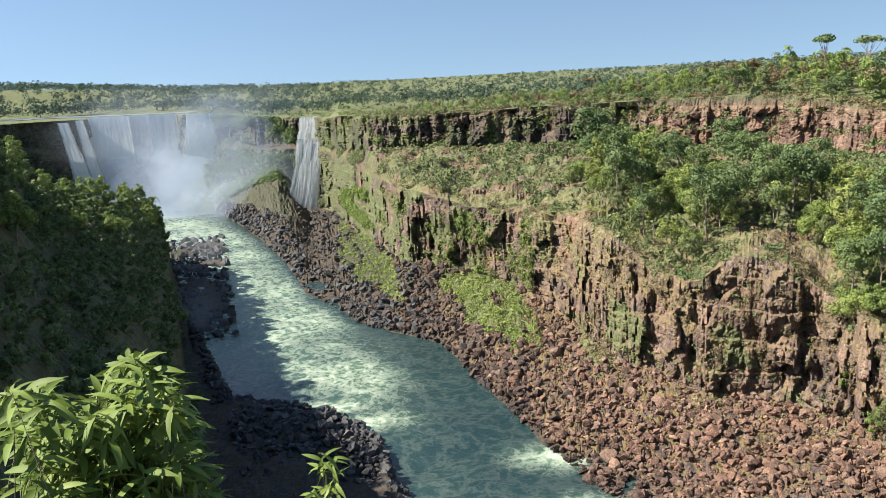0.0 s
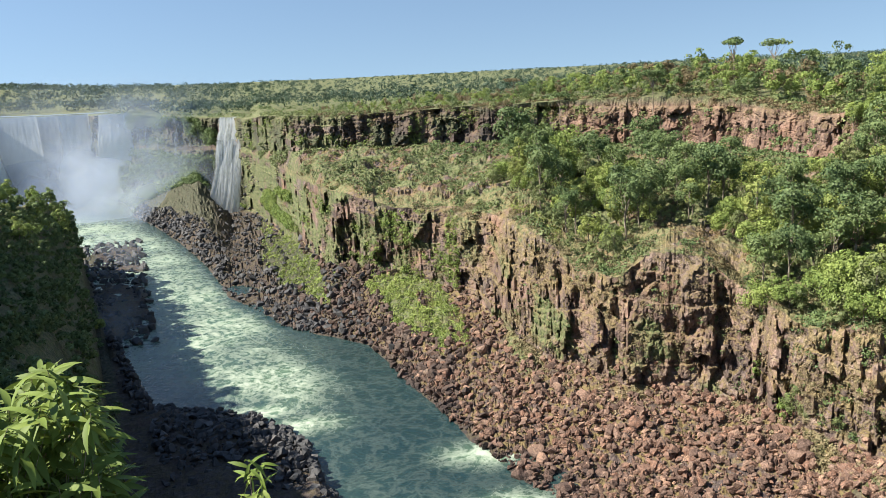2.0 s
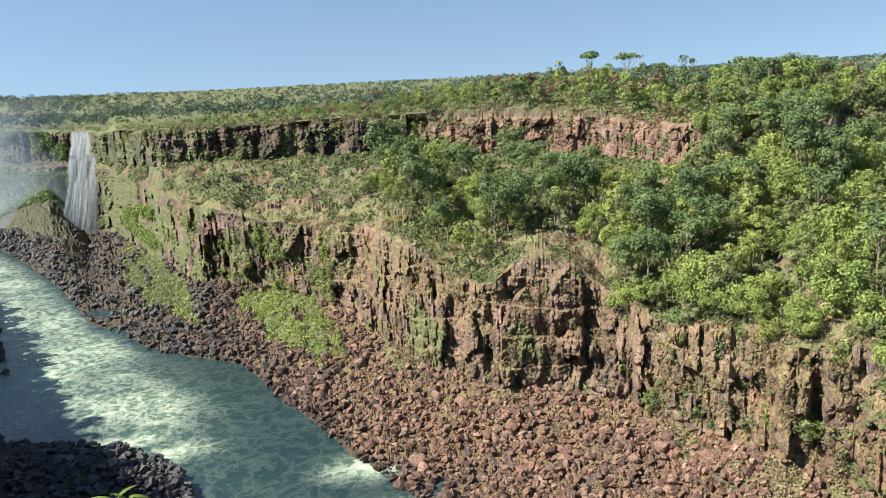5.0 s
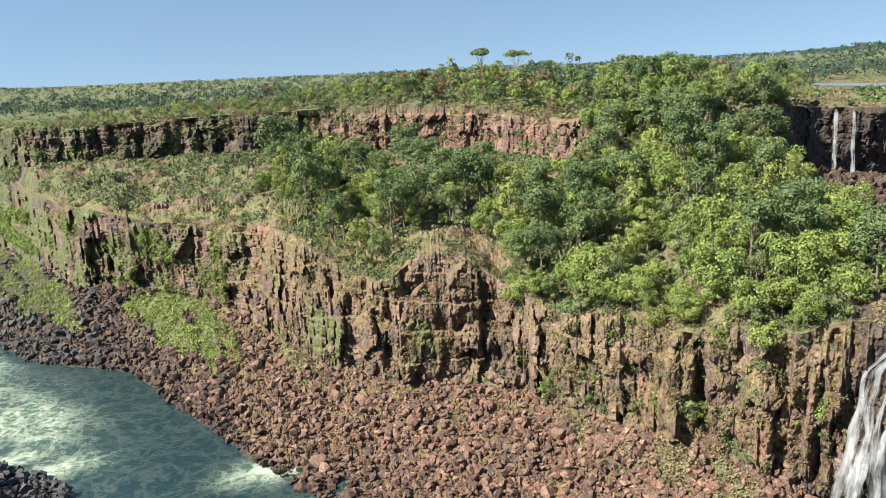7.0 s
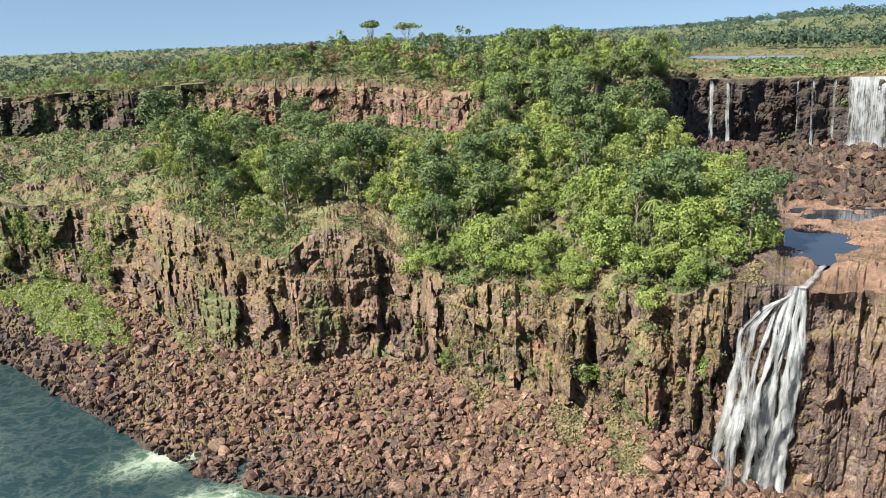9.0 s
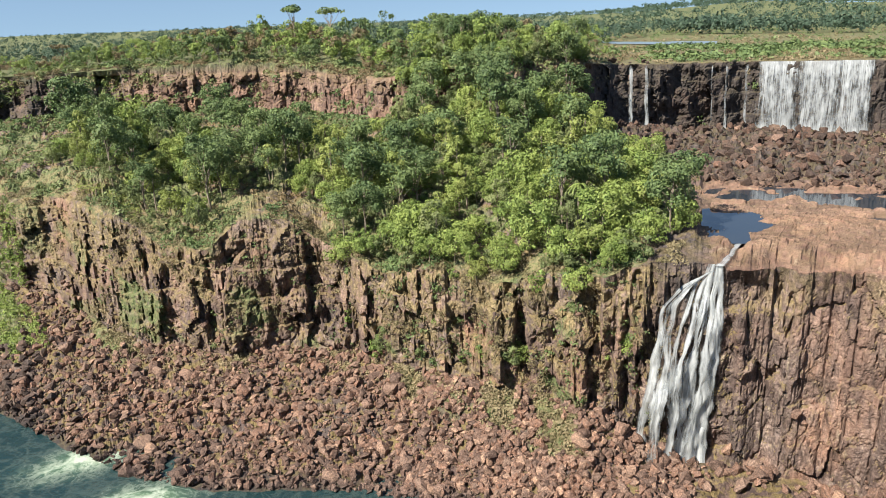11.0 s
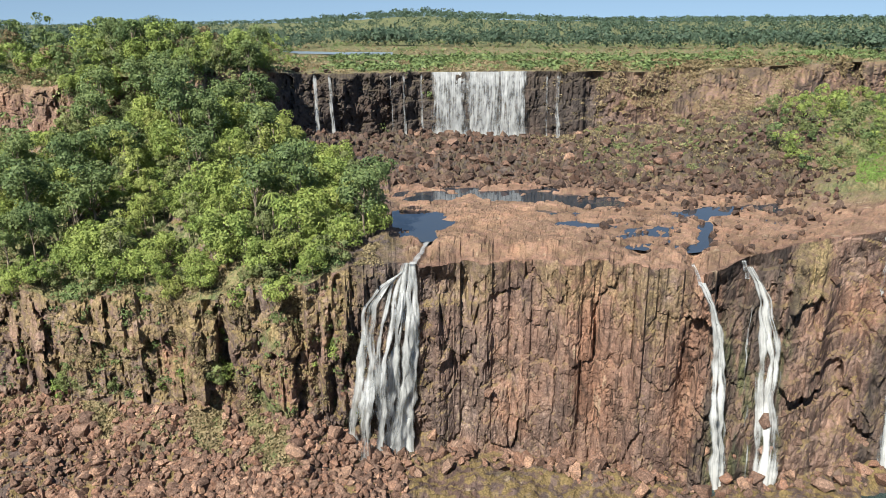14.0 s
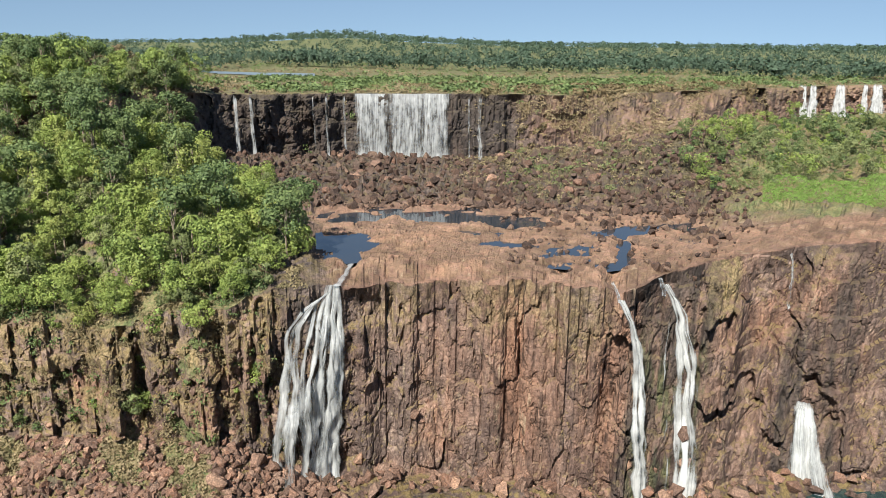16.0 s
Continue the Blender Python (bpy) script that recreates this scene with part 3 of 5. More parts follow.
def far_ground(az, r):
    """Height of the far bank at a bearing and range (the upper surface)."""
    j = int(np.clip(np.searchsorted(AZ, az), 0, len(AZ) - 1))
    return float(np.interp(r, np.maximum.accumulate(FAR_R[:, j]), FAR_Z[:, j]))


# ---- the near bank, from the lookout down to the water ----
NEAR_SHORE = line([(-180, 150), (-100, 200), (-75, 330), (-60, 440), (-50, 470), (-47.5, 440), (-46.4, 420), (-45.6, 312), (-44.4, 255), (-43.5, 225),
                   (-41, 217), (-36, 203), (-32.9, 187), (-31.6, 163), (-30.3, 153), (-24, 122), (-10, 100), (20, 92), (60, 88), (90, 95), (180, 150)])
# beyond -58 degrees the ridge is unseen, its height added to shade the near shore
RIDGE = line([(-180, 120, 92), (-75, 120, 98), (-60, 170, 86), (-57, 220, 79), (-55.3, 245, 71), (-54, 270, 60), (-52.4, 300, 55), (-49.5, 330, 47),
              (-47.6, 395, 38), (-46.6, 400, 22), (-45.8, 260, 3), (-44, 120, 3), (-30, 100, 2.5), (180, 90, 2)])


def near_height(az, r):
    """The lookout's slope falls to a bench of black rock; on the upstream side a spur rises beyond a gully."""
    rk, zk = RIDGE(az)
    rs, = NEAR_SHORE(az)
    behind = smooth(-95, -120, az) + smooth(110, 140, az)
    fall = 88.3 - np.maximum(0, r - 1.0) * 1.12
    low = 4.0 + 26 * smooth(-46, -52, az)
    rise = low + (zk - low) * np.clip((r - 75) / np.maximum(rk - 75, 1), 0, 1) ** 0.9
    z = np.maximum(fall, np.where(az < -45.6, rise, low * 0.7))
    z = np.where(az < -45.6, np.maximum(z - np.maximum(0, r - rk - 8) * 0.8, np.minimum(z, 1.5)), z)
    edge = np.clip((rs - r) / 14.0, -1, 1)
    z = np.where(az > -46.6, np.minimum(z, 0.3 + 3 * np.maximum(edge, 0) + np.maximum(fall, 0)), z)
    z = np.where(r > rs, -4.0, z)
    bench = smooth(-47.2, -46.4, az) * smooth(-42.3, -43.0, az) * smooth(270, 300, r) * smooth(500, 470, r)
    z = np.maximum(z, -4 + 4.3 * bench)
    return z * (1 - behind) + behind * 88.3


def near_bank():
    az = np.concatenate([np.arange(-180, -62, 3.0), np.arange(-62, -28, 0.3), np.arange(-28, 181, 3.0)])
    r = np.concatenate([np.linspace(0.0, 60, 40), np.linspace(61, 510, 150)])
    A, R = np.meshgrid(az, r)
    Z = near_height(A, R)
    x, y = R * np.sin(np.radians(A)), R * np.cos(np.radians(A))
    amp = smooth(3, 25, R) * (Z > -2)
    Z = Z + amp * (fbm(x / 12, y / 12, 4, 101) * 3 + fbm(x / 2.2, y / 2.2, 3, 102) * 1.0) * np.where(Z < 7, 0.7, 1.0)
    green = np.where(A < -45.8, 0.8, smooth(8, 16, Z))
    wet_shaded = np.where((Z < 6) & (A > -46.6), 0.9, 0.0)
    ob = new("near_bank_ground", grid_mesh("near_bank_ground", polar(A, R, Z), ROCK, attrs=(("green", green), ("wet_shaded", wet_shaded), ("tone", 0.5 + 0 * green))))
    tagged(ob, "shaded overgrown bank falling to black river rocks", "ground", kind="structure")


near_bank()


def river():
    x = np.linspace(-720, 420, 250)
    y = np.linspace(-60, 720, 170)
    X, Y = np.meshgrid(x, y)
    az, r = np.degrees(np.arctan2(X, Y)), np.hypot(X, Y)
    rs, = SHORE(np.clip(az, -66, 95))
    ns, = NEAR_SHORE(az)
    t = np.clip((rs - r) / np.maximum(rs - ns, 20), 0, 1)     # 0 at the far bank, 1 at the near bank
    foam = smooth(230, 300, r) * smooth(0.02, 0.3, t) * smooth(-27, -36, az)
    foam = np.maximum(foam, 1.0 * smooth(0.25, 0.5, t) * smooth(1.0, 0.75, t) * smooth(188, 240, r) * smooth(-26, -36, az))
    foam = np.clip(foam * (0.9 + 0.9 * fbm(X / 30, Y / 30, 3, 112)), 0, 1) + 0.05 * smooth(0.45, 0.8, t)
    foam = np.minimum(foam, 1.05)
    for a, q in ((-18.5, 172), (-15.8, 148), (-33, 196), (-36, 209)):
        foam = np.maximum(foam, 1.8 * np.exp(-((az - a) * r / 57.3 / 8) ** 2 - ((r - q) / 4.5) ** 2))
    Z = fbm(X / 6, Y / 6, 4, 111) * (0.3 + 0.9 * foam)
    tagged(new("river", grid_mesh("river", np.stack([X, Y, Z], -1), WATER, True, (("foam", foam),))),
           "teal river with white foaming rapids between rocky banks", "river", kind="structure")


river()


# ---- helpers for things ----
RNG = np.random.default_rng(5)


def poly_mesh(name, verts, faces, material, smooth_faces=False):
    """A mesh from arrays; all faces have the same number of corners."""
    verts, faces = np.asarray(verts, np.float32), np.asarray(faces, np.int32)
    k = faces.shape[1]
    me = bpy.data.meshes.new(name)
    me.vertices.add(len(verts))
    me.vertices.foreach_set("co", verts.reshape(-1))
    me.loops.add(faces.size)
    me.loops.foreach_set("vertex_index", faces.reshape(-1))
    me.polygons.add(len(faces))
    me.polygons.foreach_set("loop_start", np.arange(0, faces.size, k, dtype=np.int32))
    me.polygons.foreach_set("use_smooth", np.full(len(faces), smooth_faces))
    me.update(calc_edges=True)
    if material:
        me.materials.append(material)
    return me


def part(name, mesh, parent, label=""):
    ob = new(name, mesh)
    ob.parent = parent
    return tagged(ob, label) if label else ob


def thing(name, label, category, group="", where=None):
    ob = new(name)
    ob.empty_display_size = 0.5
    if where is not None:
        ob.matrix_basis = where
    return tagged(ob, label, category, group)


def unit(v):
    return v / np.maximum(np.linalg.norm(v, axis=-1, keepdims=True), 1e-9)


def cards(centres, normals, size, corners=4, long=1.0):
    """Small leaf cards at centres, facing normals; long stretches them."""
    n = len(centres)
    nm = unit(normals)
    side = unit(np.cross(nm, RNG.normal(size=(n, 3))))
    other = np.cross(nm, side)
    s = np.asarray(size).reshape(-1, 1) * RNG.uniform(0.7, 1.3, (n, 1))
    if corners == 4:
        v = np.stack([centres - side * s * long, centres - other * s * 0.6, centres + side * s * long, centres + other * s * 0.6 + nm * s * 0.15], 1)
    else:
        v = np.stack([centres - side * s, centres + side * s * 0.8 - other * s * 0.7, centres + other * s * 1.1], 1)
    return v.reshape(-1, 3), np.arange(n * corners).reshape(n, corners)


def crown(radius, height, lumps, leaves, leaf, base=0.0, corners=4, flat=0.0):
    """Leaf cards over the outsides of many domed clumps, which leave dark gaps between them."""
    c = unit(RNG.normal(size=(lumps, 3)) + np.array([0, 0, 0.25]))
    c[:, 2] = np.where(c[:, 2] < 0, c[:, 2] * 0.6, c[:, 2])
    out = c.copy()
    c = c * RNG.uniform(0.45, 1.0, (lumps, 1)) * np.array([radius * 0.78, radius * 0.78, height * 0.5 * 0.8])
    lr = radius * RNG.uniform(0.2, 0.42, lumps)
    pts, nms = [], []
    for k in range(lumps):
        d = unit(RNG.normal(size=(leaves, 3)) + out[k] * 0.7 + np.array([0, 0, 0.4]))
        squash = np.array([1, 1, 0.8 - flat * 0.4])
        pts.append(c[k] + d * squash * lr[k] * (1.12 - 0.6 * RNG.uniform(size=(leaves, 1)) ** 2.5))
        nms.append(d + RNG.normal(size=(leaves, 3)) * 0.45)
    p = np.concatenate(pts)
    p[:, 2] += base + height * 0.5
    v, f = cards(p, np.concatenate(nms), leaf, corners)
    return v, f, c + np.array([0, 0, base + height * 0.5])


def tube(path, radii, sides=6):
    """A tapered tube along a path."""
    path, radii = np.asarray(path, float), np.asarray(radii, float)
    t = unit(np.gradient(path, axis=0))
    ref = np.where(np.abs(t[:, 2:3]) > 0.9, np.array([[1.0, 0, 0]]), np.array([[0, 0, 1.0]]))
    a = unit(np.cross(t, ref))
    b = np.cross(t, a)
    w = np.linspace(0, 2 * np.pi, sides, endpoint=False)
    v = path[:, None] + radii[:, None, None] * (np.cos(w)[None, :, None] * a[:, None] + np.sin(w)[None, :, None] * b[:, None])
    i = np.arange(len(path) * sides).reshape(len(path), sides)
    j = np.roll(i, -1, 1)
    f = np.stack([i[:-1], j[:-1], j[1:], i[1:]], -1).reshape(-1, 4)
    return v.reshape(-1, 3), f


def join(pieces):
    vs, fs, k = [], [], 0
    for v, f in pieces:
        vs.append(v)
        fs.append(f + k)
        k += len(v)
    return np.concatenate(vs), np.concatenate(fs)


def trunk_mesh(height, thick, tips, lean=0.0, limbs=6):
    """A tapered trunk with limbs that reach for the lumps of the crown."""
    z = np.linspace(-1.0, height, 7)
    wob = np.cumsum(RNG.normal(size=(7, 2)) * 0.08, 0) + np.linspace(0, lean, 7)[:, None]
    stem = np.column_stack([wob, z])
    out = [tube(stem, np.linspace(thick, thick * 0.35, 7), 7)]
    for tip in tips[:limbs]:
        k = RNG.integers(3, 6)
        a = stem[k]
        mid = (a + tip) / 2 + np.array([0, 0, 0.4])
        out.append(tube(np.array([a, mid, tip]), (thick * 0.4, thick * 0.25, thick * 0.1), 5))
    return join(out)


def bark_material():
    n = Nodes("bark")
    c = n.ramp(n.noise(3, 6, n.scaled((1, 1, 0.25))), [(0.3, (0.09, 0.07, 0.05)), (0.6, (0.26, 0.22, 0.17)), (0.8, (0.4, 0.36, 0.3))])
    n.bump(n.noise(6, 5, n.scaled((1, 1, 0.2))), 0.5, 0.05)
    return n.done(c, 0.9, 0.2)


def boulder_material(name="boulder_rock", tint=(1, 1, 1)):
    n = Nodes(name)
    isl = n.add("ShaderNodeNewGeometry").outputs["Random Per Island"]
    obj = n.add("ShaderNodeObjectInfo").outputs["Random"]
    pick = n.math("FRACT", n.math("ADD", isl, n.math("MULTIPLY", obj, 3.7)))
    c = n.ramp(pick, [(0.0, (0.06, 0.044, 0.034)), (0.35, (0.12, 0.08, 0.057)), (0.6, (0.17, 0.105, 0.07)), (0.8, (0.15, 0.113, 0.085)), (1.0, (0.27, 0.19, 0.128))])
    c = n.mix(n.ramp(n.noise(1.4, 6), [(0.4, 0.0), (0.65, 0.7)]), c, (0.13, 0.1, 0.08))
    z = n.xyz()[2]
    # rock by the water is washed dark, and the upstream shore is blacker stone
    wash = n.math("MULTIPLY", n.ramp(n.math("ADD", n.math("MULTIPLY", z, 0.1), n.math("MULTIPLY", n.noise(0.1, 3), 0.35)), [(0.22, 1.0), (0.42, 0.0)]), 0.75)
    c = n.mix(wash, c, (0.055, 0.047, 0.042))
    c = n.mix(1.0, c, n.ramp(n.noise(3.0, 4, rough=0.7), [(0.3, 0.4), (0.5, 1.0), (0.7, 1.9)]), "MULTIPLY")
    c = n.mix(1.0, c, tint, "MULTIPLY")
    n.bump(n.noise(2.5, 7, rough=0.6), 0.8, 0.3)
    return n.done(c, 0.85, 0.25)


def black_boulder_material():
    n = Nodes("black_river_rock")
    isl = n.add("ShaderNodeNewGeometry").outputs["Random Per Island"]
    c = n.ramp(isl, [(0.0, (0.033, 0.035, 0.038)), (0.6, (0.068, 0.069, 0.071)), (1.0, (0.115, 0.11, 0.106))])
    c = n.mix(n.ramp(n.noise(1.2, 5), [(0.4, 0.0), (0.7, 0.6)]), c, (0.05, 0.045, 0.043))
    n.bump(n.noise(2.5, 7), 0.7, 0.25)
    return n.done(c, 0.7, 0.35)


def falls_material():
    """Falling white water: streaks along the fall with gaps between them."""
    n = Nodes("falling_water")
    u, v = n.attr("across"), n.attr("along")
    co = n.add("ShaderNodeCombineXYZ")
    n.link(u, co.inputs[0])
    n.link(v, co.inputs[1])
    streaks = n.noise(3.2, 6, n.scaled((1, 0.035, 1), co.outputs[0]), 0.6)
    veil = n.noise(0.6, 5, n.scaled((1, 0.13, 1), co.outputs[0]), 0.6)
    thick = n.attr("thick")
    billow = n.noise(0.55, 6, n.scaled((1, 1, 0.45)), 0.65)
    f = n.math("ADD", n.math("ADD", n.math("MULTIPLY", streaks, 0.95), n.math("ADD", n.math("MULTIPLY", veil, 0.6), n.math("MULTIPLY", billow, 0.9))), n.math("SUBTRACT", thick, 0.47))
    f = n.math("MULTIPLY", f, 0.5)
    alpha = n.ramp(f, [(0.33, 0.0), (0.5, 0.7), (0.66, 1.0)])
    c = n.ramp(f, [(0.34, (0.3, 0.33, 0.34)), (0.5, (0.52, 0.55, 0.56)), (0.66, (0.7, 0.73, 0.73)), (0.9, (0.82, 0.84, 0.84))])
    n.done(c, 0.55, 0.3)
    n.bump(n.math("ADD", billow, n.math("MULTIPLY", streaks, 0.5)), 0.25, 0.4)
    tl = n.add("ShaderNodeBsdfTranslucent")
    n.link(c, tl.inputs[0])
    m1 = n.add("ShaderNodeMixShader")
    m1.inputs[0].default_value = 0.45
    n.link(n.bsdf.outputs[0], m1.inputs[1])
    n.link(tl.outputs[0], m1.inputs[2])
    clear = n.add("ShaderNodeBsdfTransparent")
    m2 = n.add("ShaderNodeMixShader")
    n.link(alpha, m2.inputs[0])
    n.link(clear.outputs[0], m2.inputs[1])
    n.link(m1.outputs[0], m2.inputs[2])
    n.link(m2.outputs[0], n.out.inputs[0])
    return n.mat


def spray_material(density):
    """Thin drifting spray: mostly clear, pale blue where it is dense."""
    n = Nodes("spray")
    edge = n.attr("edge")
    puff = n.ramp(n.noise(0.022, 4, rough=0.5), [(0.3, 0.35), (0.65, 1.0)])
    alpha = n.math("MULTIPLY", n.math("MULTIPLY", edge, puff), density, True)
    # the blue of the haze and the spray's shade are put into this colour
    df = n.add("ShaderNodeBsdfDiffuse")
    df.inputs[0].default_value = (0.68, 0.77, 0.9, 1)
    tl = n.add("ShaderNodeBsdfTranslucent")
    tl.inputs[0].default_value = (0.68, 0.77, 0.9, 1)
    m1 = n.add("ShaderNodeMixShader")
    m1.inputs[0].default_value = 0.3
    n.link(df.outputs[0], m1.inputs[1])
    n.link(tl.outputs[0], m1.inputs[2])
    clear = n.add("ShaderNodeBsdfTransparent")
    m2 = n.add("ShaderNodeMixShader")
    n.link(alpha, m2.inputs[0])
    n.link(clear.outputs[0], m2.inputs[1])
    n.link(m1.outputs[0], m2.inputs[2])
    n.link(m2.outputs[0], n.out.inputs[0])
    return n.mat


def pool_material():
    n = Nodes("still_water")
    n.bump(n.noise(1.5, 3), 0.03, 0.05)
    # bluish base: part of the sky's reflection is put into the colour
    return n.done(n.mix(n.noise(0.15, 3), (0.02, 0.03, 0.045), (0.035, 0.04, 0.045)), 0.04, 0.7)


def glare_material():
    n = Nodes("river_sky_glare")
    n.bump(n.noise(0.8, 4), 0.2, 0.1)
    # pale base colour: the sky's glare on the water is painted in
    return n.done(n.mix(n.noise(0.05, 4), (0.12, 0.17, 0.2), (0.22, 0.27, 0.3)), 0.35, 0.5)


GLARE = glare_material()
BARK, BOULDER, BLACK = bark_material(), boulder_material("boulder_rock", (1.2, 1.05, 1.04)), black_boulder_material()
SHORE_ROCK = boulder_material("shore_rock", (0.66, 0.66, 0.72))
DARK = boulder_material("dark_boulder_rock", (0.6, 0.56, 0.58))
FALLS, STILL = falls_material(), pool_material()


def spot(az, r, z):
    a = radians(az)
    return Vector((r * math.sin(a), r * math.cos(a), z))


# ---- water on the heights ----
def shelf_pools():
    az, v = np.arange(28.2, 57.5, 0.4), np.linspace(0, 1, 40)
    A, V = np.meshgrid(az, v)
    low = rim(az)[0] + 10.5
    R = low + (242 - low) * V
    ob = new("shelf_pool_water", grid_mesh("shelf_pool_water", polar(A, R, 44.95 + 0 * A), STILL, True))
    tagged(ob, "still brown pools reflecting blue sky on red rock", "pool", kind="structure")
    for a0, a1, r0, r1 in ((-56, -43.6, 716, 734), (18.5, 28.5, 446, 472)):
        A, R = np.meshgrid(np.linspace(a0, a1, 60), np.linspace(r0, r1, 6))
        wob = 1 + 0.012 * fbm(A * 1.5, A * 0, 3, 201)
        ob = new("upper_river", grid_mesh("upper_river", polar(A, R * wob, np.vectorize(far_ground)(A, R * wob) + 0.3), GLARE, True))
        tagged(ob, "calm upper river above the brink", "river", kind="structure")


shelf_pools()


def stream(name, parent, top, bottom, w0, w1, thick=0.1, bulge=2.0, cols=18, rows=50, wander=0.0, label=""):
    """One sheet of falling water from top to bottom (bearing, range, height), w0 to w1 metres wide."""
    a, b = np.array(spot(*top)), np.array(spot(*bottom))
    t = np.linspace(0, 1, rows)
    drop = t ** 0.9
    centre = a + (b - a) * drop[:, None]
    side = unit(np.cross(np.array([0, 0, 1.0]), -(a + b) * np.array([0.5, 0.5, 0])))
    toward = unit(-(a + b) * np.array([0.5, 0.5, 0]))
    seed = int(abs(top[0]) * 37 + bottom[2] * 5 + w1 * 11)
    centre = centre + side * (fbm(t * 4, t * 0, 3, seed) * wander)[:, None]
    centre = centre + toward * (bulge * np.sin(np.pi * np.minimum(t * 0.8 + 0.1, 1)))[:, None]
    width = w0 + (w1 - w0) * smooth(0, 1, t)
    x = np.linspace(-0.5, 0.5, cols)
    U = x[None, :] * width[:, None]
    L = np.broadcast_to((t * abs(a[2] - b[2]))[:, None], U.shape)
    depth = fbm(U / 0.9 + seed, L / 9, 4, seed) * min(0.2, 0.06 * max(w0, w1)) + np.sqrt(np.clip(1 - (2 * x[None, :]) ** 2, 0, 1)) * 0.12 * width[:, None] ** 0.5
    pts = centre[:, None] + side * U[..., None] + toward * depth[..., None]
    edge = np.clip((0.5 - np.abs(x)) * 4.5, 0, 1)[None, :] * np.ones_like(U)
    th = thick + 0.12 * smooth(0.25, 0.0, t)[:, None] - 0.6 * (1 - edge) + 0.18 * smooth(0.85, 1.0, t)[:, None] - 0.45 * smooth(0.06, 0.0, t)[:, None] * (max(w0, w1) < 12)
    me = grid_mesh(name, pts, FALLS, True, (("across", U + seed), ("along", L), ("thick", th)))
    return part(name, me, parent, label)


def face_r(az, z):
    """Range of the lower cliff's face at a bearing and height."""
    j = int(np.searchsorted(AZ, az))
    return float(np.interp(z, FAR_Z[36:160, j], FAR_R[36:160, j - 3:j + 4].min(1)))


def strand(parent, path, w0, w1, thick, seed, rows=64, cols=9, clear=0.4):
    """A ribbon of water that runs down the cliff's face along a path of bearings and heights, and leaves the face where it juts out."""
    path = np.array(path, float)
    t = np.linspace(0, 1, rows)
    z = path[0, 1] + (path[-1, 1] - path[0, 1]) * t
    az = np.interp(-z, -path[:, 1], path[:, 0]) + fbm(t * 7, t * 0, 3, seed) * 0.35 * smooth(0, 0.2, t)
    r = np.array([face_r(a, h) for a, h in zip(az, z)]) - clear
    for k in range(1, rows):
        r[k] = min(r[k], r[k - 1] + 0.06)
    r = np.convolve(np.pad(r, 2, "edge"), np.ones(5) / 5, "valid")
    centre = polar(az, r, z)
    toward = unit(-centre * np.array([1, 1, 0]))
    side = np.cross(np.array([0, 0, 1.0]), toward)
    width = (w0 + (w1 - w0) * t) * (1 + 0.9 * fbm(t * 9, t * 0, 3, seed + 1))
    x = np.linspace(-0.5, 0.5, cols)
    U = x[None, :] * width[:, None]
    L = np.broadcast_to((t * abs(z[0] - z[-1]))[:, None], U.shape)
    depth = (0.25 - x[None, :] ** 2) * 0.2 * width[:, None] + fbm(U * 1.3 + seed, L / 2.0, 3, seed) * 0.3
    pts = centre[:, None] + side[:, None] * U[..., None] + toward[:, None] * depth[..., None]
    edge = np.clip((0.5 - np.abs(x)) * 3.5, 0, 1)[None, :] * np.ones_like(U)
    th = thick - 0.55 * (1 - edge) + 0.35 * fbm(L / 5, L * 0, 3, seed + 2) + 0.2 * smooth(0.85, 1.0, t)[:, None]
    return part("stream", grid_mesh("stream", pts, FALLS, True, (("across", U + seed * 3.1), ("along", L), ("thick", th))), parent)


def waterfall(label, streams, group=""):
    ob = thing("waterfall", label, "waterfall", group, Matrix.Identity(4))
    for st in streams:
        stream("stream", ob, *st)
    return ob


CASCADE = waterfall("white cascade fanning down a dark basalt cliff", [((30.9, 160, 45.3), (29.6, 148.2, 43.9), 1.6, 2.2, 0.2, 0.2, 8, 16, 0.5)])
for _k in range(9):
    _u = _k / 8
    strand(CASCADE, [(29.05 + 0.75 * _u, 44.0), (28.7 + 1.2 * _u, 41), (27.9 + 2.2 * _u, 33), (27.3 + 2.4 * _u, 22), (27.0 + 2.1 * _u, 9), (26.5 + 2.5 * _u, 0.2)],
           0.8, 2.3 + 1.0 * ((_k * 5) % 4) / 3, (0.34, 0.02, 0.42, 0.2, -0.1, 0.4, 0.3, 0.55, 0.22)[_k], 500 + _k, cols=12)
for _k in range(5):
    _u = _k / 4
    strand(CASCADE, [(29.2, 42.6), (28.5, 41.4), (27.2 + 0.9 * _u, 39.6), (25.9 + 1.7 * _u, 35.8), (25.6 + 1.5 * _u, 30), (25.2 + 1.5 * _u, 20), (24.3 + 2.3 * _u, 1)],
           0.8, 3.4, (0.38, 0.0, 0.28, -0.1, 0.26)[_k], 520 + _k, cols=12)
THIN = waterfall("thin white waterfall beside a mossy dark cleft", [((50.6, 153, 44.8), (51.3, 148, 42), 1.0, 1.2, 0.1, 0.3, 8, 12, 0.4)])
for _k, _o in enumerate((-0.25, 0.15, 0.35)):
    strand(THIN, [(51.3 + _o * 0.4, 42), (52.2 + _o * 0.5, 38), (52.7 + _o, 32), (53.1 + _o, 22), (53.9 + _o, 0)], 1.0, 1.9, (0.42, 0.5, 0.2)[_k], 540 + _k)
DOUBLE = waterfall("slender double waterfall streaking over wet black rock", [((54.0, 159, 44.9), (54.4, 152, 43), 1.2, 1.4, 0.12, 0.3, 8, 14, 0.4)])
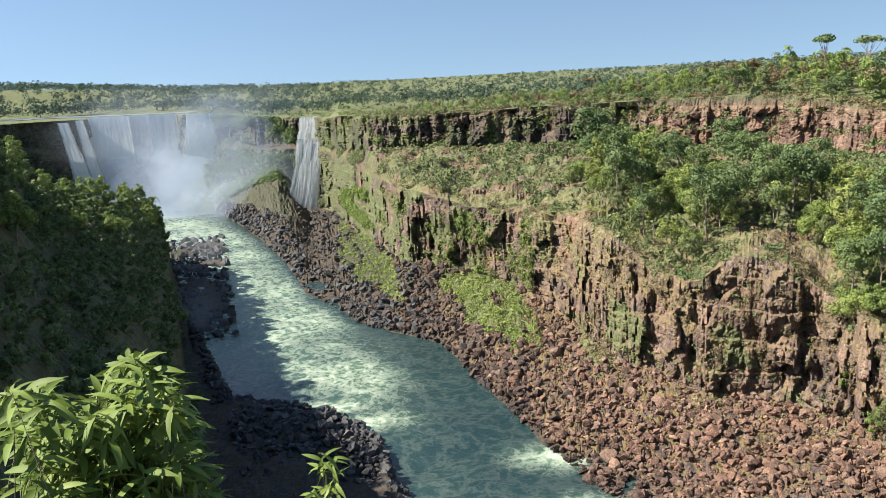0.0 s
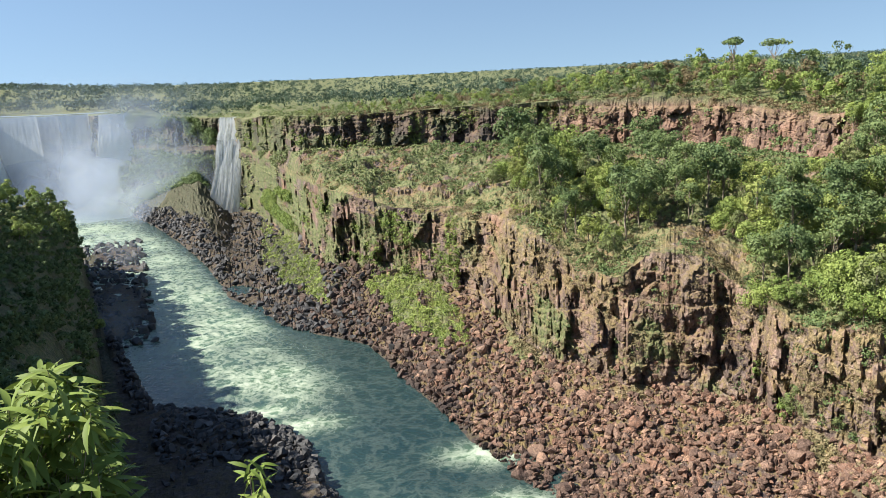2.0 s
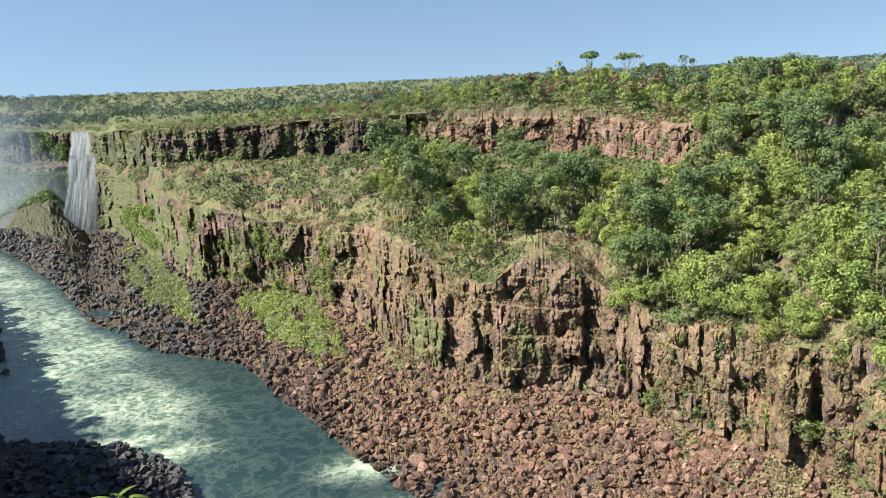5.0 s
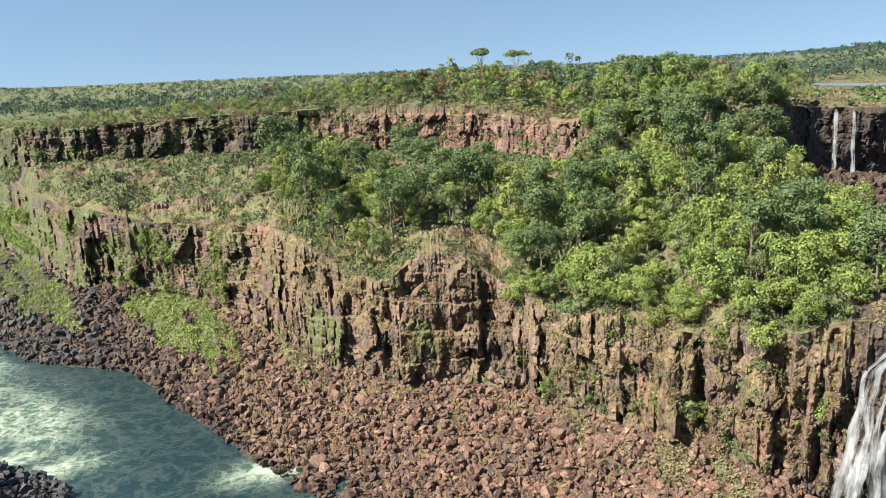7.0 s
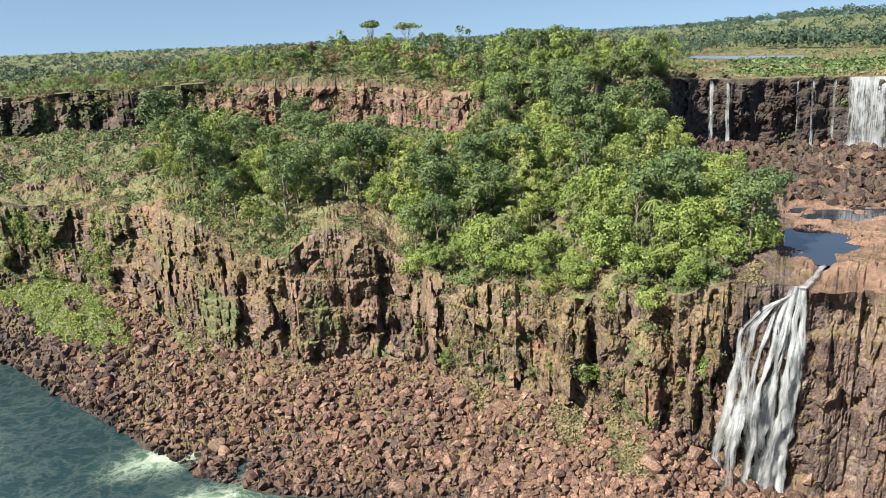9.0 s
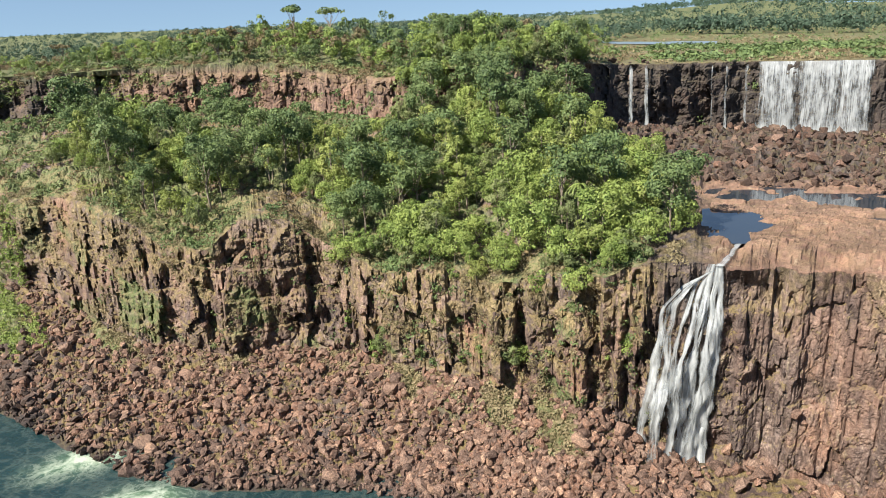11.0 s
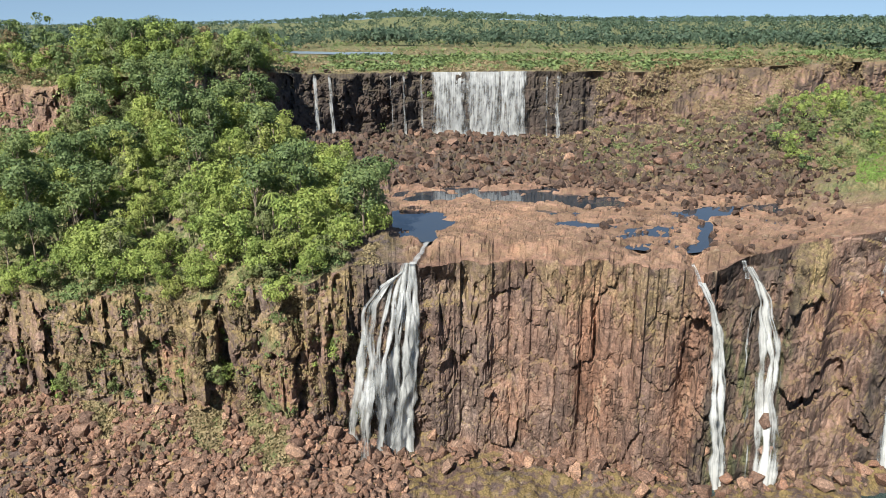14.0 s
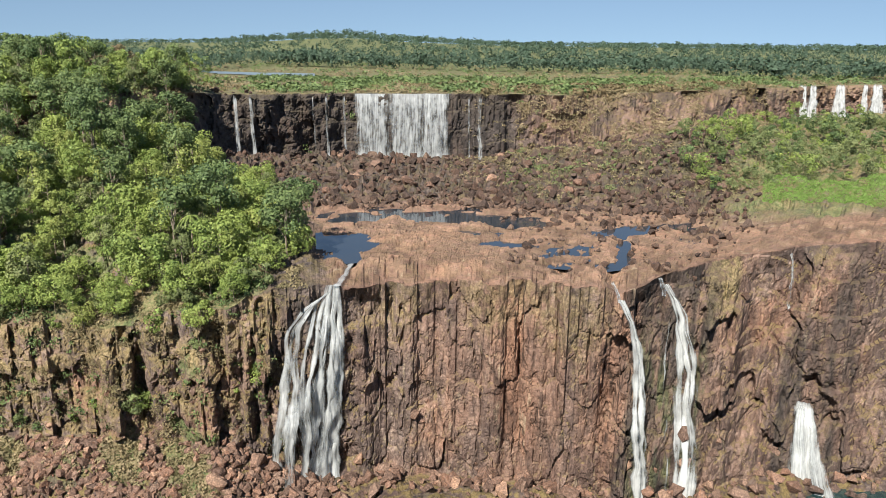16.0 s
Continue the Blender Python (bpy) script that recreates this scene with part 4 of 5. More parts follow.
for _k, _o in enumerate((-0.3, 0.1, 0.5)):
    strand(DOUBLE, [(54.4 + 0.3 * _o, 43.3), (55.2 + 0.4 * _o, 40), (55.8 + 0.6 * _o, 36), (56.3 + _o, 27), (56.6 + 1.2 * _o, 14), (56.8 + 1.3 * _o, 0)], 1.0, 2.4, (0.34, 0.52, 0.24)[_k], 550 + _k)
strand(DOUBLE, [(54.9, 36), (55.0, 25), (55.4, 12), (55.8, 0)], 0.4, 0.8, 0.0, 556)
strand(DOUBLE, [(57.3, 24), (57.6, 12), (57.9, 0)], 0.4, 0.9, 0.05, 557)
waterfall("short thick white waterfall bursting from a rocky cleft", [
    ((64.6, 170, 18.0), (65.6, 167, -0.3), 4.0, 7.6, 0.5, 1.2, 18, 40, 0.4),
    ((64.4, 169.5, 17.5), (65.0, 166, -0.3), 2.0, 4.0, 0.4, 1.2, 12, 40, 0.6),
    ((65.2, 169.5, 15.5), (66.6, 165.5, -0.3), 1.6, 5.0, 0.25, 1.2, 12, 40, 0.6),
    ((62.6, 183, 48.5), (62.9, 178, 35), 0.7, 1.0, 0.02, 0.4, 8, 30, 0.8)])
waterfall("broad white curtain waterfall on the upper cliff", [
    ((32.5, 311, 71.4), (32.5, 306, 47.6), 16.5, 17.0, 0.2, 1.5, 60, 40, 0.0),
    ((35.0, 309, 71.6), (35.0, 304, 47.6), 17.0, 17.5, 0.2, 1.5, 60, 40, 0.0),
    ((37.1, 308, 71.8), (37.1, 303, 47.6), 13.5, 14.0, 0.2, 1.5, 50, 40, 0.0)], "upper falls")
for _az, _r, _w, _t in ((22.9, 297, 2.2, 0.22), (24.0, 300, 2.0, 0.2), (29.2, 308, 1.4, 0.04), (30.5, 309, 1.5, 0.06), (40.3, 303, 2.6, 0.06), (28.3, 307, 0.8, 0.0), (39.5, 304, 1.2, 0.0)):
    waterfall("thin thread of water on the dark upper cliff", [((_az, _r, 71.6), (_az + 0.1, _r - 6, 48.0), _w * 0.8, _w, _t, 1.0, 8, 36, 0.5)], "upper falls")
for _az, _r, _w in ((61.3, 440, 6.5), (62.0, 446, 6.0), (62.6, 450, 5.5), (64.2, 466, 8.0), (65.6, 484, 4.0), (66.3, 488, 8.0), (67.3, 494, 8.0)):
    waterfall("white waterfall spilling over a distant brown ledge", [((_az, _r, 72.4), (_az + 0.1, _r - 7, 56), _w * 0.7, _w * 1.2, 0.3, 1.5, 14, 30, 0.3)], "distant upper falls")
SIDE_FALL = waterfall("two-stepped white waterfall beside a mossy green cliff", [
    ((-36.3 + 0.42 * k, 562 - k, 66.3), (-36.75 + 0.46 * k, 550 - k, 42 + (k % 2) * 3), 5.5, 6.5, (0.6, 0.42, 0.62, 0.5)[k], 1.0, 16, 24, 0.8) for k in range(4)] + [
    ((-36.65 + 0.36 * k, 550.5 - k, 52 - (k % 2) * 4), (-37.75 + 0.36 * k, 536 - k, 0.5), 5.0, 7.0, (0.55, 0.7, 0.6, 0.72, 0.5)[k], 2.5, 16, 40, 1.0) for k in range(5)])
waterfall("wide thundering white waterfall plunging into spray", [
    ((-49.2, 681, 71), (-49.2, 668, 3), 30, 34, 1.0, 3, 44, 40, 0.0),
    ((-47.4, 694, 70), (-47.4, 680, 3), 32, 36, 0.95, 3, 44, 40, 0.0),
    ((-45.8, 684, 70), (-45.8, 672, 3), 22, 26, 0.8, 3, 36, 40, 0.0)], "main falls")
waterfall("white waterfall spilling over a stepped brink into spray", [
    ((-43.3, 655, 70), (-43.8, 640, 3), 22, 38, 0.95, 5, 44, 40, 0.0)], "main falls")
waterfall("leaning white waterfall sliding down a dark cliff", [
    ((-52.0, 664, 69), (-50.9, 652, 6), 8, 17, 0.65, 3, 30, 40, 0.0),
    ((-51.0, 667, 70), (-50.2, 655, 6), 6, 14, 0.65, 3, 26, 40, 0.0)], "main falls")
for _az, _r, _w in ((-41.4, 640, 3.0), (-40.7, 634, 2.0), (-39.5, 618, 5.5), (-42.0, 648, 2.0)):
    waterfall("thin pale thread of water beside the great falls", [((_az, _r, 67.5), (_az - 0.1, _r - 10, 38), _w * 0.6, _w * 1.2, 0.06, 1.0, 10, 36, 0.4)], "main falls")


# ---- boulders ----
def boulder_shapes(count, corners):
    shapes = []
    for k in range(count):
        bm = bmesh.new()
        pts = RNG.normal(size=(corners, 3))
        pts = pts / (np.abs(pts) ** 2.8).sum(1, keepdims=True) ** (1 / 2.8) * RNG.uniform(0.8, 1.0, (corners, 1))
        pts = pts * np.array([1.0, RNG.uniform(0.65, 1.0), RNG.uniform(0.65, 1.0)])
        for p in pts:
            bm.verts.new(p)
        res = bmesh.ops.convex_hull(bm, input=bm.verts)
        bmesh.ops.delete(bm, geom=[g for g in res["geom_interior"] if isinstance(g, bmesh.types.BMVert)], context="VERTS")
        bmesh.ops.triangulate(bm, faces=bm.faces)
        bm.verts.index_update()
        shapes.append((np.array([v.co for v in bm.verts]), np.array([[v.index for v in f.verts] for f in bm.faces])))
        bm.free()
    return shapes


SHAPES, BIG_SHAPES = boulder_shapes(16, 12), boulder_shapes(10, 26)


def turned(v, size):
    e = Euler(RNG.uniform(-3.2, 3.2, 3) * np.array([0.35, 0.35, 1])).to_matrix()
    return v @ np.array(e).T * size


def boulder_field(name, label, places, material):
    """Many boulders joined into one: places are rows of x, y, z, size."""
    pieces = []
    for x, y, z, s in places:
        v, f = SHAPES[RNG.integers(len(SHAPES))]
        pieces.append((turned(v, s) + np.array([x, y, z + s * 0.42]), f))
    v, f = join(pieces)
    tagged(new(name, poly_mesh(name, v, f, material)), label, "boulders", kind="stuff")


def on_far(az0, az1, count, r_of, size, z_of=None):
    out = []
    for _ in range(count):
        az = RNG.uniform(az0, az1)
        r = r_of(az)
        z = far_ground(az, r)
        s = size(az, r)
        p = spot(az, r, z)
        out.append((p.x, p.y, p.z, s))
    return out


def talus_r(az):
    v = RNG.uniform(0.0, 1.02)
    while grass_patch(az, v) > 0.45:
        v = RNG.uniform(0.0, 1.02) * 0.9
    rs, = SHORE(az)
    rf, _ = FOOT(az)
    return float(rs + (rf - rs) * v * (0.4 if az < -37.3 else 1))


def rock_size(lo, hi):
    return lambda az, r: float(lo + (hi - lo) * RNG.uniform() ** 4)


SINGLE = [bpy.data.meshes.new("boulder") for _ in BIG_SHAPES]
for _me, (_v, _f) in zip(SINGLE, BIG_SHAPES):
    _me.from_pydata(_v.tolist(), [], _f.tolist())
    _me.materials.append(BOULDER)


def lone_boulders(count, places, label, group):
    for x, y, z, s in places[:count]:
        ob = new("boulder", SINGLE[RNG.integers(len(SINGLE))])
        ob.matrix_basis = Matrix.LocRotScale((x, y, z + s * 0.2), Euler((RNG.uniform(-0.3, 0.3), RNG.uniform(-0.3, 0.3), RNG.uniform(0, 6.2))), (s, s, s))
        tagged(ob, label, "boulder", group)


lone_boulders(190, on_far(-26, 28, 190, talus_r, lambda a, r: 0.9 + 1.5 * RNG.uniform() ** 2), "large angular red-brown boulder on the rocky slope", "boulders of the rocky slope")
lone_boulders(60, on_far(29, 52, 60, lambda a: RNG.uniform(236, 296), lambda a, r: RNG.uniform(1.2, 2.2)), "large dark brown boulder below the upper falls", "boulders below the upper falls")
boulder_field("boulder_slope", "countless broken red-brown boulders along the river", [p for p in on_far(-30, 29, 13500, talus_r, lambda a, r: 0.3 + 1.1 * RNG.uniform() ** 3) if math.degrees(math.atan2(p[0], p[1])) > RNG.normal(-22, 3.5)], BOULDER)
boulder_field("boulder_shore", "dark broken boulders on the upstream shore", [p for p in on_far(-42, -14, 6200, talus_r, rock_size(0.45, 1.9)) if RNG.normal(-31, 3) < math.degrees(math.atan2(p[0], p[1])) < RNG.normal(-22, 3.5)], SHORE_ROCK)
boulder_field("upstream_boulders", "blackish broken boulders below the side fall", [p for p in on_far(-43, -24, 4300, talus_r, rock_size(0.5, 2.2)) if math.degrees(math.atan2(p[0], p[1])) < RNG.normal(-31, 3)], BLACK)
boulder_field("cliff_foot_rubble", "fallen blocks at the foot of the cliffs", on_far(22, 70, 420, lambda a: float(FOOT(a)[0]) + RNG.uniform(-9, 1), rock_size(0.6, 2.4)), BOULDER)
boulder_field("shelf_rubble", "tumbled dark stones below the upper falls", on_far(21.5, 58, 3600, lambda a: RNG.uniform(216, 304), lambda a, r: 0.35 + 1.7 * RNG.uniform() ** 3), DARK)
boulder_field("shelf_stones", "scattered stones on the red shelf", on_far(42, 60, 620, lambda a: RNG.uniform(198, 240) if RNG.uniform() < 0.8 else RNG.uniform(158, 200), lambda a, r: 0.3 + 1.3 * RNG.uniform() ** 2.5), DARK)


def near_places(count):
    out = []
    while len(out) < count:
        az = RNG.uniform(-46.2, -29)
        rs, = NEAR_SHORE(az)
        r = rs - abs(RNG.normal()) * 22
        if r < 80:
            continue
        z = float(near_height(np.array(az), np.array(r)))
        if z < 14:
            p = spot(az, r, z)
            out.append((p.x, p.y, p.z, 0.45 + 1.4 * RNG.uniform() ** 3))
    return out


boulder_field("black_river_rocks", "wet black rocks along the shaded near shore", near_places(2200), BLACK)
boulder_field("islet_rocks", "black rocks standing in the rapids", [(*spot(RNG.uniform(-46.6, -42.7), RNG.uniform(285, 490), -0.1), 0.7 + 2.2 * RNG.uniform() ** 2) for _ in range(420)], BLACK)


# ---- trees ----
def broadleaf(label, height, radius, material, lumps, leaves, leaf, corners=4, group="", bare=0.35):
    """A broad-leaved tree: trunk with limbs, and a lumpy crown."""
    ob = thing("tree", label, "tree", group)
    v, f, lump = crown(radius, height * (1 - bare) * 1.05, lumps, leaves, leaf, height * bare, corners)
    part("crown", poly_mesh("crown", v, f, material), ob)
    tv, tf = trunk_mesh(height * 0.75, max(0.12, height * 0.018), lump)
    part("trunk", poly_mesh("trunk", tv, tf, BARK, True), ob, "pale slender trunk with limbs")
    return ob


def palm(label, height, group=""):
    ob = thing("palm_tree", label, "palm", group)
    tv, tf = tube(np.column_stack([np.linspace(0, 0.4, 9), np.zeros(9), np.linspace(-0.8, height, 9)]), np.linspace(0.2, 0.13, 9), 8)
    part("trunk", poly_mesh("trunk", tv, tf, BARK, True), ob, "straight pale trunk")
    for k in range(13):
        a = k * 2.4
        t = np.linspace(0, 1, 9)
        length = RNG.uniform(2.2, 3.0)
        rise = RNG.uniform(0.2, 1.1)
        mid = np.column_stack([0.4 + np.cos(a) * t * length, np.sin(a) * t * length, height + rise * t * 1.6 - 2.6 * t ** 2.2])
        across = np.array([-np.sin(a), np.cos(a), 0])
        vs, fs = [], []
        for i in range(1, 9):
            for sgn in (-1, 1):
                b0 = mid[i]
                tip = b0 + across * sgn * 0.55 * (1 - 0.4 * t[i]) + (mid[i] - mid[i - 1]) * 0.8 + np.array([0, 0, -0.25])
                n0 = len(vs)
                vs += [mid[i - 1], b0, tip]
                fs.append((n0, n0 + 1, n0 + 2))
        part("frond", poly_mesh("frond", vs, fs, LEAF), ob)
    return ob


def umbrella_tree(label, height, radius, material, group=""):
    """A tall bare trunk with a flat spreading crown."""
    ob = thing("tree", label, "tree", group)
    pts, nms, tips = [], [], []
    for k in range(8):
        a, q = RNG.uniform(0, 6.28), RNG.uniform(0.2, 1.05) * radius
        c = np.array([math.cos(a) * q, math.sin(a) * q, height * RNG.uniform(0.91, 0.98)])
        tips.append(c)
        d = unit(RNG.normal(size=(60, 3)) + np.array([0, 0, 0.4]))
        pts.append(c + d * np.array([0.42, 0.42, 0.15]) * radius)
        nms.append(d + RNG.normal(size=(60, 3)) * 0.4)
    v, f = cards(np.concatenate(pts), np.concatenate(nms), 0.42)
    part("crown", poly_mesh("crown", v, f, material), ob)
    tv, tf = trunk_mesh(height * 0.8, 0.22, tips, 0.3, 0)
    trunk = part("trunk", poly_mesh("trunk", tv, tf, BARK, True), ob, "tall bare trunk with spreading limbs")
    for tip in tips:
        root = np.array([0.25, 0.25, height * RNG.uniform(0.55, 0.78)])
        lv, lf = tube(np.array([root, (root + tip) / 2 + np.array([0, 0, -0.3]), tip]), (0.12, 0.08, 0.03), 5)
        part("limb", poly_mesh("limb", lv, lf, BARK, True), trunk)
    return ob


def place(proto, az, r, z, scale, turn=None):
    turn = RNG.uniform(0, 6.28) if turn is None else turn
    sz = scale * RNG.uniform(0.9, 1.12)
    m = Matrix.LocRotScale(spot(az, r, z), Euler((0, 0, turn)), (scale, scale, sz))
    return copy_thing(proto, m)


def first_at(proto, az, r, z, scale=1.0):
    proto.matrix_basis = Matrix.LocRotScale(spot(az, r, z), Euler((0, 0, 1.0)), (scale,) * 3)


G1 = "trees on the wooded slope"
HILL = [broadleaf("tree with a full bright green crown on the slope", 9, 4.3, LEAF, 20, 105, 0.235, 3, G1, 0.1),
        broadleaf("tree with a rounded yellow-green crown on the slope", 11, 3.9, LEAF_LIGHT, 19, 105, 0.235, 3, G1, 0.16),
        broadleaf("tall dark green tree on the wooded slope", 13, 4.4, LEAF_DARK, 20, 105, 0.24, 3, G1, 0.2),
        broadleaf("tree with a spreading light green crown", 8.5, 5.0, LEAF, 22, 105, 0.235, 3, G1, 0.14),
        broadleaf("slim leafy tree hung with creepers", 13.5, 2.8, LEAF_LIGHT, 20, 100, 0.22, 3, G1, 0.06),
        broadleaf("dull green tree with a loose crown", 10.5, 3.6, LEAF_MID, 15, 100, 0.22, 3, G1, 0.22)]
G3 = "trees on the shaded bank"
SHADE = [broadleaf("dark leafy tree on the shaded bank", 10, 4.4, LEAF, 16, 100, 0.3, 3, G3, 0.12),
         broadleaf("tall dark green tree on the shaded bank", 13, 4.0, LEAF, 16, 100, 0.3, 3, G3, 0.2)]
PLACED = {}


def plant(protos, weights, az, r, scale, sink=0.6, z=None):
    k = int(RNG.choice(len(protos), p=weights))
    z = far_ground(az, r) if z is None else z
    key = protos[k].name
    if key not in PLACED:
        PLACED[key] = 1
        first_at(protos[k], az, r, z - sink, scale)
    else:
        place(protos[k], az, r, z - sink, scale)


def stand(name, label, places, material, height=7.0, radius=3.2, lumps=9, leaves=34, leaf=0.5):
    """A stand of lesser trees joined into one: places are rows of bearing, range, height of ground, scale."""
    kinds = []
    for k in range(5):
        v, f, _ = crown(radius, height * RNG.uniform(0.8, 1.1), lumps, leaves, leaf, 0.4, 3)
        kinds.append((v, f))
    out = []
    for az, r, z, s in places:
        v, f = kinds[RNG.integers(5)]
        a = RNG.uniform(0, 6.28)
        turn = np.array([[math.cos(a), -math.sin(a), 0], [math.sin(a), math.cos(a), 0], [0, 0, RNG.uniform(0.85, 1.2)]])
        out.append((v @ turn.T * s + np.array(spot(az, r, z - 0.5)), f))
    v, f = join(out)
    tagged(new(name, poly_mesh(name, v, f, material)), label, "trees", kind="stuff")


def scatter(az0, az1, r_lo, r_hi, gap, keep):
    """Bearings and ranges on a jittered net about gap metres wide."""
    r = r_lo
    while r < r_hi:
        step = math.degrees(gap / r)
        az = az0 + RNG.uniform(0, step)
        while az < az1:
            a, q = az + RNG.uniform(-0.38, 0.38) * step, r + RNG.uniform(-0.38, 0.38) * gap
            if keep(a, q):
                yield a, q
            az += step
        r += gap


def right_edge(r):
    return float(np.interp(r, (150, 165, 190, 215, 240, 262, 300), (25.4, 27.0, 27.6, 25.0, 22.4, 20.4, 18.5)))


def on_hill(a, r):
    rr = float(rim(np.array(a))[0])
    rt = float(URIM(a)[0])
    return rr - 4.0 < r < rt + 26 and a < right_edge(r) and a > np.interp(r, (150, 175, 200, 230, 270, 300), (9, 2.5, 0.5, 1.5, 6.0, 8.0))


for _a, _r in scatter(0, 28, 150, 300, 6.7, on_hill):
    _edge = _r < float(rim(np.array(_a))[0]) + 8
    plant(HILL, (0.3, 0.04, 0.24, 0.2, 0.02, 0.2) if _r > 242 else (0.34, 0.16, 0.1, 0.2, 0.08, 0.12), _a, _r, RNG.uniform(0.85, 1.28) * (0.98 if _r > 235 else 1.04) * (0.8 if _edge else 1) * (1.06 if _r > 244 and 7 < _a < 18 else 1))


_under = [(a, r, far_ground(a, r), RNG.uniform(0.45, 0.95) * (1.15 if r < float(rim(np.array(a))[0]) + 7 else 1)) for a, r in scatter(0, 28, 146, 300, 4.6, on_hill)]
_pick = RNG.uniform(size=len(_under))
stand("slope_understory", "dense green undergrowth between the trees", [p for p, q in zip(_under, _pick) if q < 0.5], LEAF_MID, 6.5, 3.0, 8, 60, 0.26)
stand("slope_creepers", "light green creepers over the wooded slope", [p for p, q in zip(_under, _pick) if q >= 0.5], LEAF, 6.5, 3.0, 8, 60, 0.26)


def on_clump(a, r):
    rr = float(rim(np.array(a))[0])
    lo = np.interp(a, (-17, -14.5, -12, -8, -5.5, -2, 1, 4), (285, 262, 222, 205, 222, 225, 212, 200))
    hi = np.interp(a, (-17, -13, -9, -4, 4), (312, 322, 300, 290, 262))
    return r > rr + 1 and lo < r < hi and vnoise(a / 2.0, r / 18, 301) > -0.4


for _a, _r in scatter(-17, 3.5, 200, 325, 7.4, on_clump):
    plant(HILL, (0.24, 0.16, 0.2, 0.18, 0.08, 0.14), _a, _r, RNG.uniform(0.75, 1.3) * (1.45 if -15.8 < _a < -11.5 and _r > 285 else 1))
_under = [(a, r, far_ground(a, r), RNG.uniform(0.4, 0.85)) for a, r in scatter(-17, 3.5, 200, 325, 4.8, on_clump)]
stand("clump_undergrowth", "green undergrowth around the ledge trees", _under, LEAF_MID, 6.5, 3.0, 8, 60, 0.26)
for _a, _r in scatter(-60, -46.5, 150, 420, 10.5, lambda a, r: r < float(RIDGE(a)[0]) + 8 and r > float(RIDGE(a)[0]) - 60):
    plant(SHADE, (0.4, 0.6), _a, _r, RNG.uniform(0.6, 1.02), 0.8, float(near_height(np.array(_a), np.array(_r))))


def on_rim(a, r):
    rt = float(URIM(a)[0])
    return rt + 1 < r < rt + 75


_rim = []
for _a, _r in scatter(-30, 21, 265, 490, 7.0, on_rim):
    _s = np.interp(_a, (-30, -20, -8, 2, 12, 21), (0.6, 1.1, 1.9, 2.2, 2.0, 1.5)) * (0.42 + 0.7 * RNG.uniform() ** 1.5)
    _rim.append((_a, _r, far_ground(_a, _r), _s))
_pick = RNG.uniform(size=len(_rim))
stand("rim_trees_green", "green bushy trees along the upper rim", [p for p, q in zip(_rim, _pick) if q < 0.4], LEAF, 7, 2.7, 9, 60, 0.22)
stand("rim_trees_olive", "dull olive trees along the upper rim", [p for p, q in zip(_rim, _pick) if 0.4 <= q < 0.74], LEAF_DARK, 7.5, 2.5, 9, 60, 0.22)
stand("rim_trees_dry", "dry brownish trees along the upper rim", [p for p, q in zip(_rim, _pick) if q >= 0.74], LEAF_DRY, 6, 2.6, 9, 56, 0.22)
_thick = [(a, r, far_ground(a, r), 0.38 + 1.25 * RNG.uniform() ** 2.5) for a, r in scatter(54.0, 72, 205, 430, 5.4, lambda a, r: r < float(UFOOT(a)[0]) - 4
          and r > np.interp(a, (55, 58, 62, 66, 72), (262, 226, 252, 262, 262)) and vnoise(a / 1.6, r / 15, 302) > -0.55)]
_pick = RNG.uniform(size=len(_thick))
stand("thicket_light", "light green thicket beside the meadow", [p for p, q in zip(_thick, _pick) if q < 0.45], LEAF_MID, 6, 3.0, 8, 52, 0.23)
stand("thicket_green", "green bushes beside the meadow", [p for p, q in zip(_thick, _pick) if 0.45 <= q < 0.75], LEAF, 7, 3.0, 8, 52, 0.23)
stand("thicket_dark", "dark green trees beside the meadow", [p for p, q in zip(_thick, _pick) if q >= 0.75], LEAF_DARK, 8, 2.8, 8, 52, 0.23)
_bank = [(a, r, float(near_height(np.array(a), np.array(r))), RNG.uniform(0.55, 1.1)) for a, r in scatter(-62, -46.3, 44, 420, 4.7, lambda a, r: r < float(RIDGE(a)[0]) + 12)]
_pick = RNG.uniform(size=len(_bank))
stand("bank_trees_dark", "dark trees covering the shaded bank", [p for p, q in zip(_bank, _pick) if q < 0.2], LEAF_DARK, 7, 3.2, 8, 44, 0.4)
stand("bank_trees_green", "green trees covering the shaded bank", [p for p, q in zip(_bank, _pick) if q >= 0.2], LEAF_DARK, 7, 3.0, 8, 44, 0.38)

# skyline trees that stand above the rest
G4 = "flat-topped trees on the skyline"
UMB = umbrella_tree("tall flat-topped tree standing out on the skyline", 17, 4.4, LEAF_DARK, G4)
first_at(UMB, -5.9, 352, far_ground(-5.9, 352) - 0.6, 1.12)
for _a, _r, _s in ((-0.6, 350, 1.1), (1.8, 352, 1.03), (-12.3, 378, 0.95), (9.6, 296, 0.95), (3.9, 356, 0.8), (11.0, 275, 0.92)):
    place(UMB, _a, _r, far_ground(_a, _r) - 0.6, _s)
DRYTREE = umbrella_tree("dry brownish tree on the skyline", 12, 4.0, LEAF_DRY, G4)
first_at(DRYTREE, -15.6, 398, far_ground(-15.6, 398) - 0.6, 1.0)
PALM = palm("palm with a slender pale trunk among the trees", 9.5, "palms")
first_at(PALM, 19.4, 168, far_ground(19.4, 168) + 1.5, 1.0)
place(PALM, -47.1, 388, float(near_height(np.array(-47.1), np.array(388.0))) - 0.5, 1.2)


